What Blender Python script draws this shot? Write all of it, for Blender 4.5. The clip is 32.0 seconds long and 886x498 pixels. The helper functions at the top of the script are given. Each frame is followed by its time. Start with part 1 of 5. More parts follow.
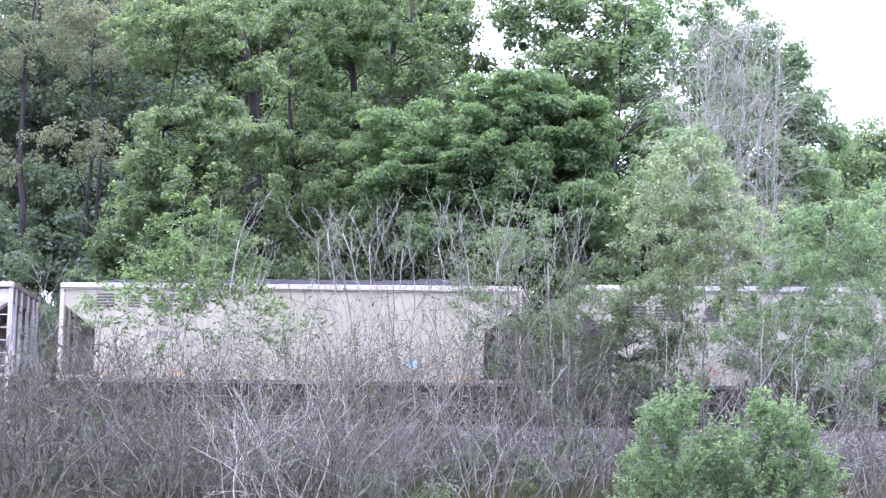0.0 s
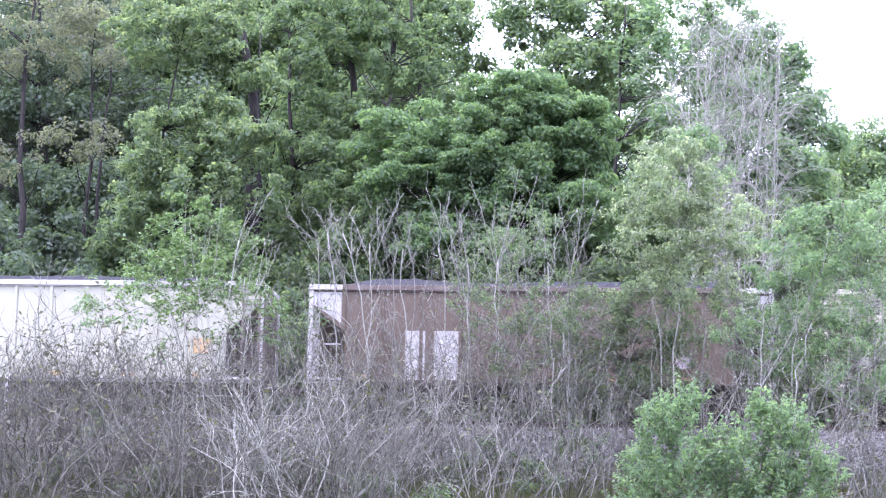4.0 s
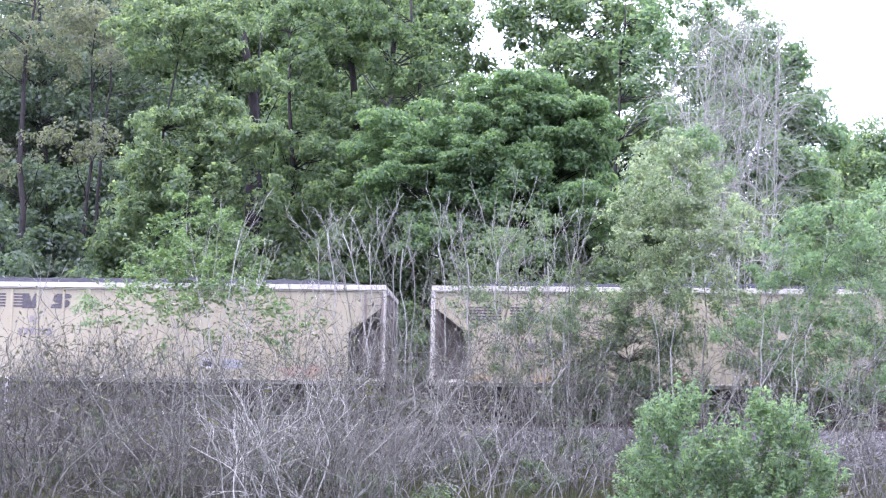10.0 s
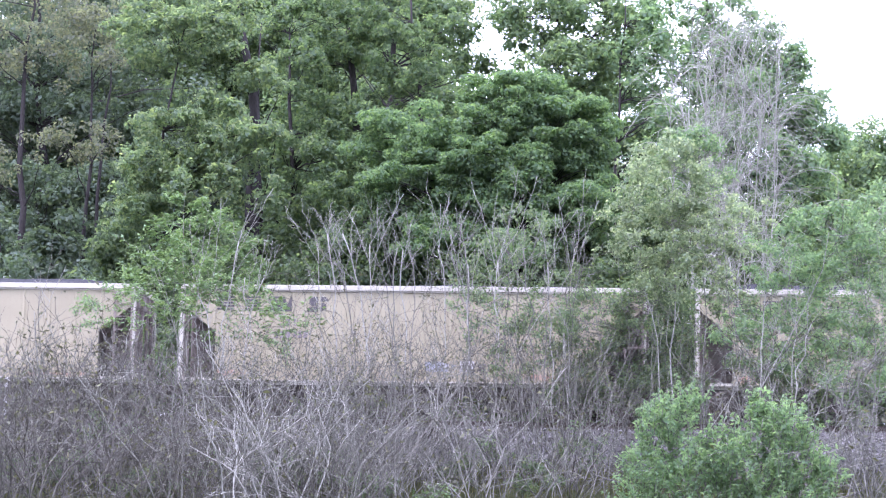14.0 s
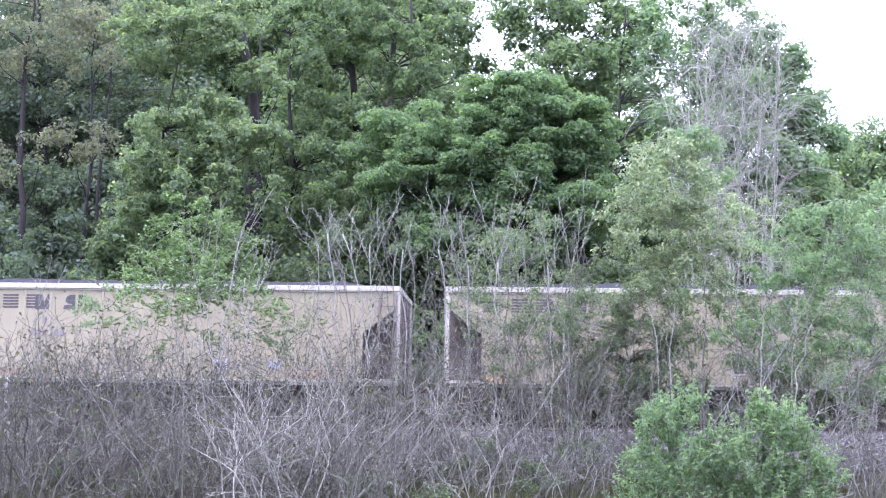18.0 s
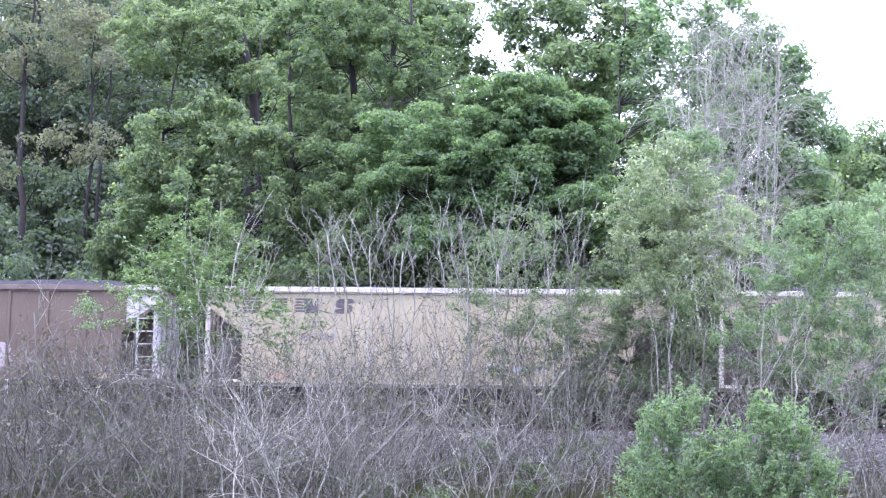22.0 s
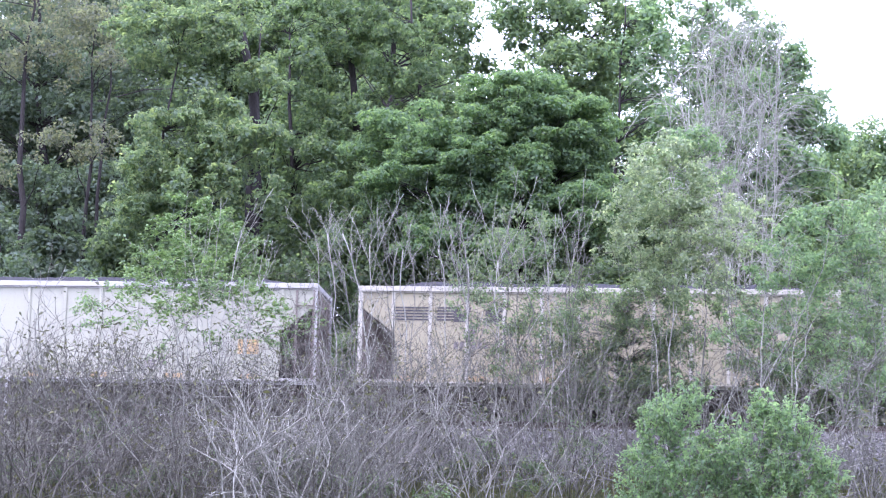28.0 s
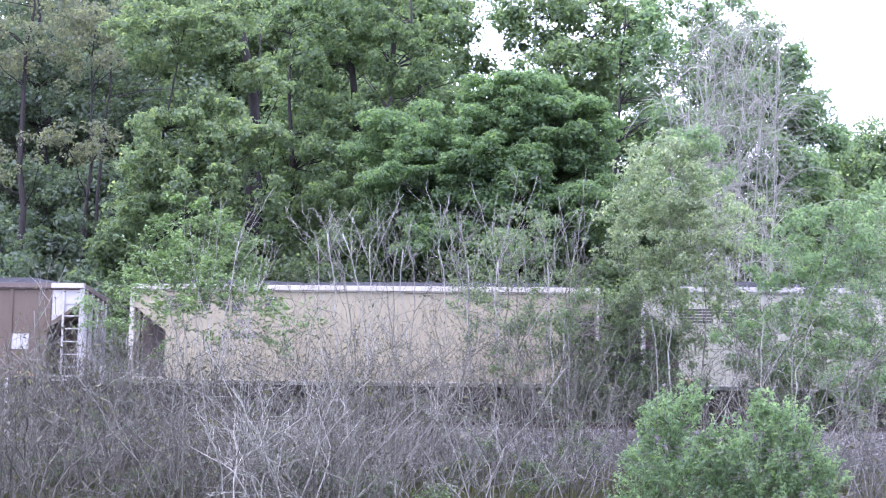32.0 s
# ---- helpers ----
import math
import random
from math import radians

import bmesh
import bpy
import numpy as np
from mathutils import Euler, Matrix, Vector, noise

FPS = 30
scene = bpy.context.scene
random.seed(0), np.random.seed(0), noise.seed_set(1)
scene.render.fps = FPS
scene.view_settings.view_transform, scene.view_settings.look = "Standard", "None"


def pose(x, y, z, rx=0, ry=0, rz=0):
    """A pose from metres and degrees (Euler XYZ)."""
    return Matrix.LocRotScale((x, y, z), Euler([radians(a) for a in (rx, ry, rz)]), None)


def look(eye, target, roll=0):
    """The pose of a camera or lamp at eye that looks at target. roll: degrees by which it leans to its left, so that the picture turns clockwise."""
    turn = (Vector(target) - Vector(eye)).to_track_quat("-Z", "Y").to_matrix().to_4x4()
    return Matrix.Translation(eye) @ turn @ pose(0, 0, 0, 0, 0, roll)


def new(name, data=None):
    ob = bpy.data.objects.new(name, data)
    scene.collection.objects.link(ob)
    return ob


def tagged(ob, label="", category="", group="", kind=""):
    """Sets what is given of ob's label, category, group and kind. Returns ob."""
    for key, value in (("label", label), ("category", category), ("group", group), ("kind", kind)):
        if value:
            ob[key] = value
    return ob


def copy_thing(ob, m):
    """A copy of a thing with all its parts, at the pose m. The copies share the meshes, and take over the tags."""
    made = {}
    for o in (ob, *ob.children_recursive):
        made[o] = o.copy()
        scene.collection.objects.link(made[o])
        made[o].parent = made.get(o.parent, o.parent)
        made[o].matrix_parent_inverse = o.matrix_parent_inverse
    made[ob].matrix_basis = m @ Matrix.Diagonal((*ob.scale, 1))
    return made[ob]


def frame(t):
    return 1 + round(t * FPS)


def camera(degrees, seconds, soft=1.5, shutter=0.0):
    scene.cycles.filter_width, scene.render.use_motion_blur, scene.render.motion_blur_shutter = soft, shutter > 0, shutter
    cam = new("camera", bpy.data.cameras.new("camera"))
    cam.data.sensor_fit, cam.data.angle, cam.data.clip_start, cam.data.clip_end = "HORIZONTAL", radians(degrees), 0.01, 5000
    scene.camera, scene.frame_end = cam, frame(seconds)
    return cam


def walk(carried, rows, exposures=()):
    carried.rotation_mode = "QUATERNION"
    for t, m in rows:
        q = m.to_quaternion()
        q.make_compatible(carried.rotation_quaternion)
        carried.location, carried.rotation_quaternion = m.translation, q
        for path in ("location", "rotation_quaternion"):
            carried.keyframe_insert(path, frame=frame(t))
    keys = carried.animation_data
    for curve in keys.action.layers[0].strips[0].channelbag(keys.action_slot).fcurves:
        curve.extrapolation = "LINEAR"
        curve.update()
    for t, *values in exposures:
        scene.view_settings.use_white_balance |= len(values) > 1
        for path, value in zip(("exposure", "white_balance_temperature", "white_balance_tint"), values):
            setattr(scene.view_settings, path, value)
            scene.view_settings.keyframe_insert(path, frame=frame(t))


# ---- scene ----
EYE = (8.079, -81.753, -7.694)


def aim(rise):
    """The camera's pose on its stand; rise: degrees by which it has crept upwards."""
    return pose(*EYE, 90 + 8.856 + rise, 0, 5.644) @ pose(0, 0, 0, 0, 0, 1.324)


cam = camera(17.823, 32.0, soft=1.15, shutter=0.2)
walk(cam, [(0, aim(0)), (11, aim(0)), (13, aim(0.012)), (17, aim(0.018)), (19.5, aim(0.02)), (22, aim(0.05)), (23, aim(0.042)),
           (24.2, aim(0.034)), (25.5, aim(0.022)), (28, aim(0.016)), (32, aim(0.018))],
     exposures=[(t, 1.43 + e, 5420 - 80 * min(1, max(0, (t - 14) / 10)), 34) for t, e in
                ((0, 0.05), (2, 0.09), (3, 0.23), (3.5, 0.22), (5.5, -0.04), (6, -0.05), (8, 0.0), (10, 0.07), (14, 0.0), (17, -0.02),
                 (20, 0.03), (22, 0.05), (23, 0.09), (24, 0.15), (25, 0.17), (28, 0.0), (31, -0.02), (32, -0.02))])

# ---- light: a bright, thinly clouded sky ----
world = bpy.data.worlds.new("sky")
scene.world = world
world.use_nodes = True
wn = world.node_tree
sky = wn.nodes.new("ShaderNodeTexSky")
sky.sky_type, sky.sun_disc = "NISHITA", False
sky.sun_elevation, sky.sun_rotation = radians(66), radians(205)
sky.air_density, sky.dust_density, sky.ozone_density = 1.0, 6.0, 1.0
# a pale veil of cloud over the blue
veil = wn.nodes.new("ShaderNodeMix")
veil.data_type = "RGBA"
veil.inputs[0].default_value = 0.8
veil.inputs[7].default_value = (11.2, 11.6, 12.1, 1)
wn.links.new(sky.outputs[0], veil.inputs[6])
wn.links.new(veil.outputs[2], wn.nodes["Background"].inputs[0])
wn.nodes["Background"].inputs[1].default_value = 0.15

sun = new("sun", bpy.data.lights.new("sun", "SUN"))
sun.data.energy, sun.data.angle, sun.data.color = 1.5, radians(25), (1.0, 0.96, 0.9)
sun.matrix_world = look((-17, -37, 92), (0, 0, 0))

# ---- materials ----
def material(name, rough=0.6, metal=0.0, spec=0.4):
    m = bpy.data.materials.new(name)
    m.use_nodes = True
    b = m.node_tree.nodes["Principled BSDF"]
    b.inputs["Roughness"].default_value = rough
    b.inputs["Metallic"].default_value = metal
    b.inputs["Specular IOR Level"].default_value = spec
    return m, m.node_tree, b


def mapped(nt, scale=(1, 1, 1), source="Object"):
    tc, mp = nt.nodes.new("ShaderNodeTexCoord"), nt.nodes.new("ShaderNodeMapping")
    mp.inputs["Scale"].default_value = scale
    nt.links.new(tc.outputs[source], mp.inputs[0])
    return mp.outputs[0]


def grain(nt, vec, scale, detail=4.0, rough=0.6):
    n = nt.nodes.new("ShaderNodeTexNoise")
    n.inputs["Scale"].default_value, n.inputs["Detail"].default_value, n.inputs["Roughness"].default_value = scale, detail, rough
    nt.links.new(vec, n.inputs["Vector"])
    return n.outputs["Fac"]


def ramp(nt, fac, stops):
    r = nt.nodes.new("ShaderNodeValToRGB")
    e = r.color_ramp.elements
    e[0].position, e[0].color = stops[0][0], (*stops[0][1], 1)
    e[1].position, e[1].color = stops[-1][0], (*stops[-1][1], 1)
    for p, c in stops[1:-1]:
        e.new(p).color = (*c, 1)
    nt.links.new(fac, r.inputs[0])
    return r.outputs[0]


def blend(nt, fac, a, b, mode="MIX"):
    x = nt.nodes.new("ShaderNodeMix")
    x.data_type, x.blend_type = "RGBA", mode
    for value, socket in ((fac, x.inputs[0]), (a, x.inputs[6]), (b, x.inputs[7])):
        if hasattr(value, "is_linked"):
            nt.links.new(value, socket)
        else:
            socket.default_value = (*value, 1) if isinstance(value, tuple) else value
    return x.outputs[2]


def bumped(nt, b, height, strength=0.3, distance=0.02):
    n = nt.nodes.new("ShaderNodeBump")
    n.inputs["Strength"].default_value, n.inputs["Distance"].default_value = strength, distance
    nt.links.new(height, n.inputs["Height"])
    nt.links.new(n.outputs[0], b.inputs["Normal"])


def leaf_material(name, dark, mid, light, glow=0.66, rough=0.5, warmth=0.72):
    """Leaves: every leaf its own tone, drifting from bough to bough; daylight shines through them."""
    m, nt, b = material(name, rough, 0, 0.35)
    geo = nt.nodes.new("ShaderNodeNewGeometry")
    warm, mid = (light[0] * 1.12, light[1] * 1.06, light[2] * warmth), (mid[0], mid[1], mid[2] * (1 + warmth) / 2)
    single = ramp(nt, geo.outputs["Random Per Island"], [(0.0, dark), (0.55, mid), (1.0, warm)])
    drift = ramp(nt, grain(nt, mapped(nt), 0.7, 2), [(0.3, tuple(c * 0.72 for c in mid)), (0.7, tuple(min(1, c * 1.3) for c in mid))])
    col = blend(nt, 0.4, single, drift)
    nt.links.new(col, b.inputs["Base Color"])
    tr = nt.nodes.new("ShaderNodeBsdfTranslucent")
    nt.links.new(blend(nt, 1.0, col, (1.25, 1.3, 0.7), "MULTIPLY"), tr.inputs[0])
    mix = nt.nodes.new("ShaderNodeMixShader")
    mix.inputs[0].default_value = glow
    out = nt.nodes["Material Output"]
    nt.links.new(b.outputs[0], mix.inputs[1])
    nt.links.new(tr.outputs[0], mix.inputs[2])
    nt.links.new(mix.outputs[0], out.inputs[0])
    return m


def bark_material(name, dark, light, scale=6.0):
    m, nt, b = material(name, 0.85, 0, 0.2)
    vec = mapped(nt, (1, 1, 0.25))
    fine = grain(nt, vec, scale * 6, 5)
    geo = nt.nodes.new("ShaderNodeNewGeometry")
    tone = ramp(nt, geo.outputs["Random Per Island"], [(0, tuple(c * 0.55 for c in light)), (0.6, light), (1, tuple(min(1, c * 1.75) for c in light))])
    nt.links.new(blend(nt, ramp(nt, fine, [(0.35, (0, 0, 0)), (0.65, (1, 1, 1))]), dark, tone), b.inputs["Base Color"])
    bumped(nt, b, fine, 0.5, 0.02)
    return m


def paint_material(name, base, stain, rust, streak=0.5):
    """Old car paint: blotches, soot and rust running down from the ribs and up from the sill."""
    m, nt, b = material(name, 0.62, 0, 0.3)
    broad = grain(nt, mapped(nt, (0.5, 1, 0.8)), 1.1, 4)
    runs = grain(nt, mapped(nt, (6, 6, 0.35)), 1.6, 5, 0.7)
    spots = grain(nt, mapped(nt), 26, 4, 0.7)
    info = nt.nodes.new("ShaderNodeObjectInfo")
    own = ramp(nt, info.outputs["Random"], [(0, tuple(c * 0.92 for c in base)), (1, tuple(min(1, c * 1.06) for c in base))])
    col = blend(nt, ramp(nt, broad, [(0.35, (0, 0, 0)), (0.75, (0.6, 0.6, 0.6))]), own, stain)
    col = blend(nt, ramp(nt, runs, [(0.5, (0, 0, 0)), (0.75, (streak, streak, streak))]), col, stain)
    col = blend(nt, ramp(nt, spots, [(0.6, (0, 0, 0)), (0.72, (0.8, 0.8, 0.8))]), col, rust)
    nt.links.new(col, b.inputs["Base Color"])
    bumped(nt, b, broad, 0.25, 0.03)
    return m


def plain_material(name, dark, light, scale=8.0, rough=0.7, metal=0.0, bump=0.3):
    m, nt, b = material(name, rough, metal, 0.35)
    n = grain(nt, mapped(nt), scale, 6, 0.65)
    nt.links.new(ramp(nt, n, [(0.3, dark), (0.7, light)]), b.inputs["Base Color"])
    bumped(nt, b, n, bump, 0.02)
    return m


def stone_material(name, stops):
    m, nt, b = material(name, 0.9, 0, 0.25)
    geo = nt.nodes.new("ShaderNodeNewGeometry")
    col = ramp(nt, geo.outputs["Random Per Island"], stops)
    n = grain(nt, mapped(nt), 30, 4)
    nt.links.new(blend(nt, 0.2, col, ramp(nt, n, [(0.3, stops[0][1]), (0.7, stops[-1][1])])), b.inputs["Base Color"])
    bumped(nt, b, n, 0.4, 0.01)
    return m


def ground_material():
    m, nt, b = material("rough_ground", 0.95, 0, 0.15)
    vec = mapped(nt)
    a, f = grain(nt, vec, 0.35, 5), grain(nt, vec, 9, 6, 0.7)
    col = blend(nt, ramp(nt, a, [(0.4, (0, 0, 0)), (0.62, (1, 1, 1))]), (0.070, 0.066, 0.052), (0.046, 0.072, 0.038))
    nt.links.new(blend(nt, ramp(nt, f, [(0.35, (0, 0, 0)), (0.7, (0.8, 0.8, 0.8))]), col, (0.105, 0.108, 0.082)), b.inputs["Base Color"])
    bumped(nt, b, f, 0.7, 0.06)
    return m


GROUND = ground_material()
BALLAST = stone_material("ballast_stone", [(0, (0.055, 0.05, 0.052)), (0.5, (0.125, 0.12, 0.122)), (1, (0.34, 0.325, 0.325))])
BED = plain_material("ballast_bed", (0.065, 0.06, 0.06), (0.13, 0.125, 0.12), 24)
RAIL = plain_material("rail_steel", (0.05, 0.038, 0.034), (0.10, 0.075, 0.065), 20, 0.6, 0.3)
TIE = plain_material("tie_wood", (0.045, 0.036, 0.03), (0.11, 0.09, 0.075), 14, 0.9)
COAL = plain_material("coal", (0.008, 0.008, 0.010), (0.03, 0.03, 0.036), 18, 0.85, 0.0, 0.9)
IRON = plain_material("running_gear_iron", (0.03, 0.026, 0.024), (0.09, 0.075, 0.065), 9, 0.75, 0.2)
TREAD = plain_material("wheel_steel", (0.06, 0.05, 0.045), (0.16, 0.13, 0.11), 12, 0.5, 0.6)
CREAM = paint_material("cream_car_paint", (0.312, 0.284, 0.194), (0.224, 0.199, 0.134), (0.203, 0.137, 0.090))
IVORY = paint_material("ivory_car_paint", (0.328, 0.318, 0.242), (0.256, 0.240, 0.184), (0.223, 0.165, 0.106))
WHITE = paint_material("white_car_paint", (0.360, 0.362, 0.284), (0.273, 0.263, 0.222), (0.216, 0.175, 0.127), 0.35)
TRIM = plain_material("pale_trim_paint", (0.335, 0.314, 0.264), (0.435, 0.417, 0.355), 5, 0.65)
TRIM_WHITE = plain_material("white_trim_paint", (0.323, 0.311, 0.297), (0.416, 0.407, 0.393), 5, 0.6)
BROWN = paint_material("brown_car_paint", (0.092, 0.068, 0.050), (0.124, 0.100, 0.080), (0.075, 0.048, 0.036))
BROWN_TRIM = plain_material("brown_trim_paint", (0.085, 0.064, 0.056), (0.140, 0.112, 0.100), 5, 0.75)
# dirt brown, with the darkness of the shaded car ends mixed into the colour
SHADE = plain_material("dirty_shaded_steel", (0.11, 0.09, 0.08), (0.22, 0.185, 0.165), 3, 0.85)
# even dark steel tone of the discharge bays
BAY_STEEL = plain_material("dark_bay_steel", (0.035, 0.03, 0.028), (0.085, 0.072, 0.066), 5, 0.85)
BLACK = plain_material("faded_black_paint", (0.035, 0.032, 0.036), (0.10, 0.09, 0.095), 10, 0.7)
GREY_MARK = plain_material("faded_grey_marking", (0.15, 0.13, 0.135), (0.235, 0.205, 0.205), 12, 0.7)
YELLOW = plain_material("yellow_reflective_tape", (0.36, 0.245, 0.13), (0.47, 0.34, 0.17), 12, 0.5)
TEAL = plain_material("teal_spray_paint", (0.18, 0.35, 0.35), (0.32, 0.42, 0.40), 5, 0.6)
BLUE = plain_material("pale_blue_spray_paint", (0.25, 0.28, 0.32), (0.32, 0.315, 0.33), 5, 0.6)
SILVER = plain_material("silver_spray_paint", (0.20, 0.165, 0.165), (0.36, 0.325, 0.34), 2.5, 0.6)
RED = plain_material("rust_red_stain", (0.31, 0.195, 0.135), (0.36, 0.265, 0.205), 8, 0.7)
POST_WHITE = plain_material("white_post_paint", (0.55, 0.55, 0.55), (0.8, 0.8, 0.8), 12, 0.7)

BARK_DARK = bark_material("dark_bark", (0.024, 0.021, 0.021), (0.046, 0.041, 0.039))
BARK_GREY = bark_material("grey_bark", (0.10, 0.095, 0.083), (0.22, 0.212, 0.185))
BARK_PALE = bark_material("pale_bark", (0.215, 0.212, 0.185), (0.36, 0.358, 0.312))
BARK_SILVER = bark_material("silver_bark", (0.24, 0.24, 0.20), (0.40, 0.40, 0.335))
TWIG = bark_material("bare_twig_bark", (0.117, 0.115, 0.098), (0.223, 0.221, 0.190))
TWIG_DARK = bark_material("dark_twig_bark", (0.064, 0.060, 0.050), (0.134, 0.128, 0.108))
LEAF_DULL = leaf_material("dull_grey_green_leaves", (0.109, 0.119, 0.119), (0.161, 0.178, 0.172), (0.234, 0.249, 0.240))
LEAF_LIGHT = leaf_material("light_green_leaves", (0.108, 0.161, 0.122), (0.179, 0.244, 0.185), (0.307, 0.374, 0.284))
LEAF_DEEP = leaf_material("deep_green_leaves", (0.098, 0.142, 0.110), (0.148, 0.212, 0.156), (0.240, 0.312, 0.225))
LEAF_WOOD = leaf_material("mid_green_wood_leaves", (0.086, 0.126, 0.094), (0.130, 0.190, 0.134), (0.215, 0.285, 0.198))
LEAF_MAPLE = leaf_material("maple_green_leaves", (0.098, 0.153, 0.112), (0.146, 0.225, 0.152), (0.220, 0.318, 0.212))
LEAF_TALL = leaf_material("fresh_green_leaves", (0.113, 0.170, 0.130), (0.181, 0.251, 0.194), (0.276, 0.362, 0.273))
LEAF_SILVER = leaf_material("silvery_green_leaves", (0.160, 0.212, 0.168), (0.250, 0.310, 0.250), (0.420, 0.480, 0.405), warmth=0.9)
LEAF_SPRING = leaf_material("bright_spring_leaves", (0.112, 0.172, 0.106), (0.168, 0.255, 0.146), (0.250, 0.360, 0.210), 0.36)
LEAF_BUSH = leaf_material("bush_green_leaves", (0.128, 0.196, 0.140), (0.196, 0.292, 0.206), (0.280, 0.395, 0.280), warmth=0.85)
GRASS_LEAF = leaf_material("dull_grass_blades", (0.070, 0.085, 0.055), (0.120, 0.130, 0.085), (0.210, 0.200, 0.145))
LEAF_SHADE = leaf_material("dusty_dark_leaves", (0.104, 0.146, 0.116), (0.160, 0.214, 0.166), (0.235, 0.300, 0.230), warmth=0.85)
LEAF_FRESH = leaf_material("pale_fresh_leaves", (0.124, 0.190, 0.142), (0.185, 0.272, 0.200), (0.285, 0.390, 0.288), warmth=0.82)
LEAF_BUD = leaf_material("opening_bud_leaves", (0.075, 0.078, 0.062), (0.115, 0.118, 0.088), (0.165, 0.172, 0.118), 0.3)
# darker leaf colour standing in for the shade on the wood's left
LEAF_DARK = leaf_material("shade_darkened_leaves", (0.065, 0.093, 0.076), (0.098, 0.138, 0.108), (0.150, 0.198, 0.150), 0.5, warmth=0.85)
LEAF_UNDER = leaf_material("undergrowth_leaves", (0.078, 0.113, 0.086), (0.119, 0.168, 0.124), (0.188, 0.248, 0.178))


# ---- helpers for shapes ----
def mesh_of(name, verts, faces, mat, smooth=False):
    me = bpy.data.meshes.new(name)
    me.from_pydata([tuple(v) for v in verts], [], faces)
    me.materials.append(mat)
    if smooth:
        me.polygons.foreach_set("use_smooth", [True] * len(me.polygons))
    me.update()
    return me


def quads_mesh(name, corners, mat):
    """Many loose four-cornered leaves in one mesh, from an array (n, 4, 3)."""
    n = len(corners)
    me = bpy.data.meshes.new(name)
    me.vertices.add(4 * n)
    me.vertices.foreach_set("co", np.asarray(corners, np.float32).ravel())
    me.loops.add(4 * n)
    me.loops.foreach_set("vertex_index", np.arange(4 * n, dtype=np.int32))
    me.polygons.add(n)
    me.polygons.foreach_set("loop_start", np.arange(0, 4 * n, 4, dtype=np.int32))
    me.polygons.foreach_set("loop_total", np.full(n, 4, np.int32))
    me.materials.append(mat)
    me.update()
    me.validate()
    return me


def part(name, me, parent, label="", at=None):
    ob = new(name, me)
    ob.parent = parent
    if at is not None:
        ob.matrix_basis = at
    return tagged(ob, label)


def boxes(name, rows, mat, bevel=0.0):
    """One mesh of boxes (x0, x1, y0, y1, z0, z1), edges rounded off by bevel."""
    bm = bmesh.new()
    for x0, x1, y0, y1, z0, z1 in rows:
        m = Matrix.LocRotScale(((x0 + x1) / 2, (y0 + y1) / 2, (z0 + z1) / 2), None, (x1 - x0, y1 - y0, z1 - z0))
        bmesh.ops.create_cube(bm, size=1, matrix=m)
    if bevel:
        bmesh.ops.bevel(bm, geom=bm.edges[:], offset=bevel, segments=1, affect="EDGES")
    return closed(name, bm, mat)


def closed(name, bm, mat, smooth=False):
    me = bpy.data.meshes.new(name)
    bm.to_mesh(me)
    bm.free()
    me.materials.append(mat)
    if smooth:
        me.polygons.foreach_set("use_smooth", [True] * len(me.polygons))
    return me


def prism(name, outline, y0, y1, mat):
    """An outline in x and z, drawn out from y0 to y1."""
    n = len(outline)
    verts = [(x, y0, z) for x, z in outline] + [(x, y1, z) for x, z in outline]
    faces = [tuple(range(n)), tuple(range(2 * n - 1, n - 1, -1))] + [(i, n + i, n + (i + 1) % n, (i + 1) % n) for i in range(n)]
    bm = bmesh.new()
    bv = [bm.verts.new(v) for v in verts]
    for f in faces:
        bm.faces.new([bv[i] for i in f])
    bmesh.ops.recalc_face_normals(bm, faces=bm.faces[:])
    return closed(name, bm, mat)


def lathe(bm, profile, sides, m):
    """A ring shape round the local y axis from (radius, y) pairs."""
    rings = []
    for r, y in profile:
        rings.append([bm.verts.new(m @ Vector((r * math.cos(a), y, r * math.sin(a)))) for a in np.linspace(0, 2 * math.pi, sides, endpoint=False)])
    for a, b in zip(rings, rings[1:]):
        for i in range(sides):
            bm.faces.new((a[i], a[(i + 1) % sides], b[(i + 1) % sides], b[i]))
    bm.faces.new(rings[0][::-1])
    bm.faces.new(rings[-1])


# ---- growing wood and leaves ----
def tubes(name, paths, mat):
    """One mesh of tapering limbs; a path is a list of (point, radius)."""
    verts, faces = [], []
    for path in paths:
        sides = 7 if path[0][1] > 0.07 else 4 if path[0][1] > 0.022 else 3
        pts = [p for p, _ in path]
        base = len(verts)
        for i, (p, r) in enumerate(path):
            d = (pts[min(i + 1, len(pts) - 1)] - pts[max(i - 1, 0)]).normalized()
            u = d.orthogonal().normalized() if abs(d.z) < 0.99 else Vector((1, 0, 0))
            if i and u.dot(last) < 0.9:
                u = (last - d * last.dot(d)).normalized()
            last, v = u, d.cross(u)
            for k in range(sides):
                a = 2 * math.pi * k / sides
                verts.append(p + (u * math.cos(a) + v * math.sin(a)) * r)
        for i in range(len(path) - 1):
            for k in range(sides):
                a, b = base + i * sides + k, base + i * sides + (k + 1) % sides
                faces.append((a, b, b + sides, a + sides))
        faces.append(tuple(base + (len(path) - 1) * sides + k for k in range(sides)))
    return mesh_of(name, verts, faces, mat, True)


def limb(rng, p, d, length, r, droop=0.0, wander=0.12, tip=0.25, step=6):
    """A wandering limb; droop below 0 bends it upwards."""
    path, p, d = [(p.copy(), r)], p.copy(), d.normalized()
    for i in range(step):
        d = (d + Vector((rng.gauss(0, wander), rng.gauss(0, wander), rng.gauss(0, wander) - droop))).normalized()
        p = p + d * length / step
        path.append((p.copy(), r * (1 - (1 - tip) * (i + 1) / step)))
    return path


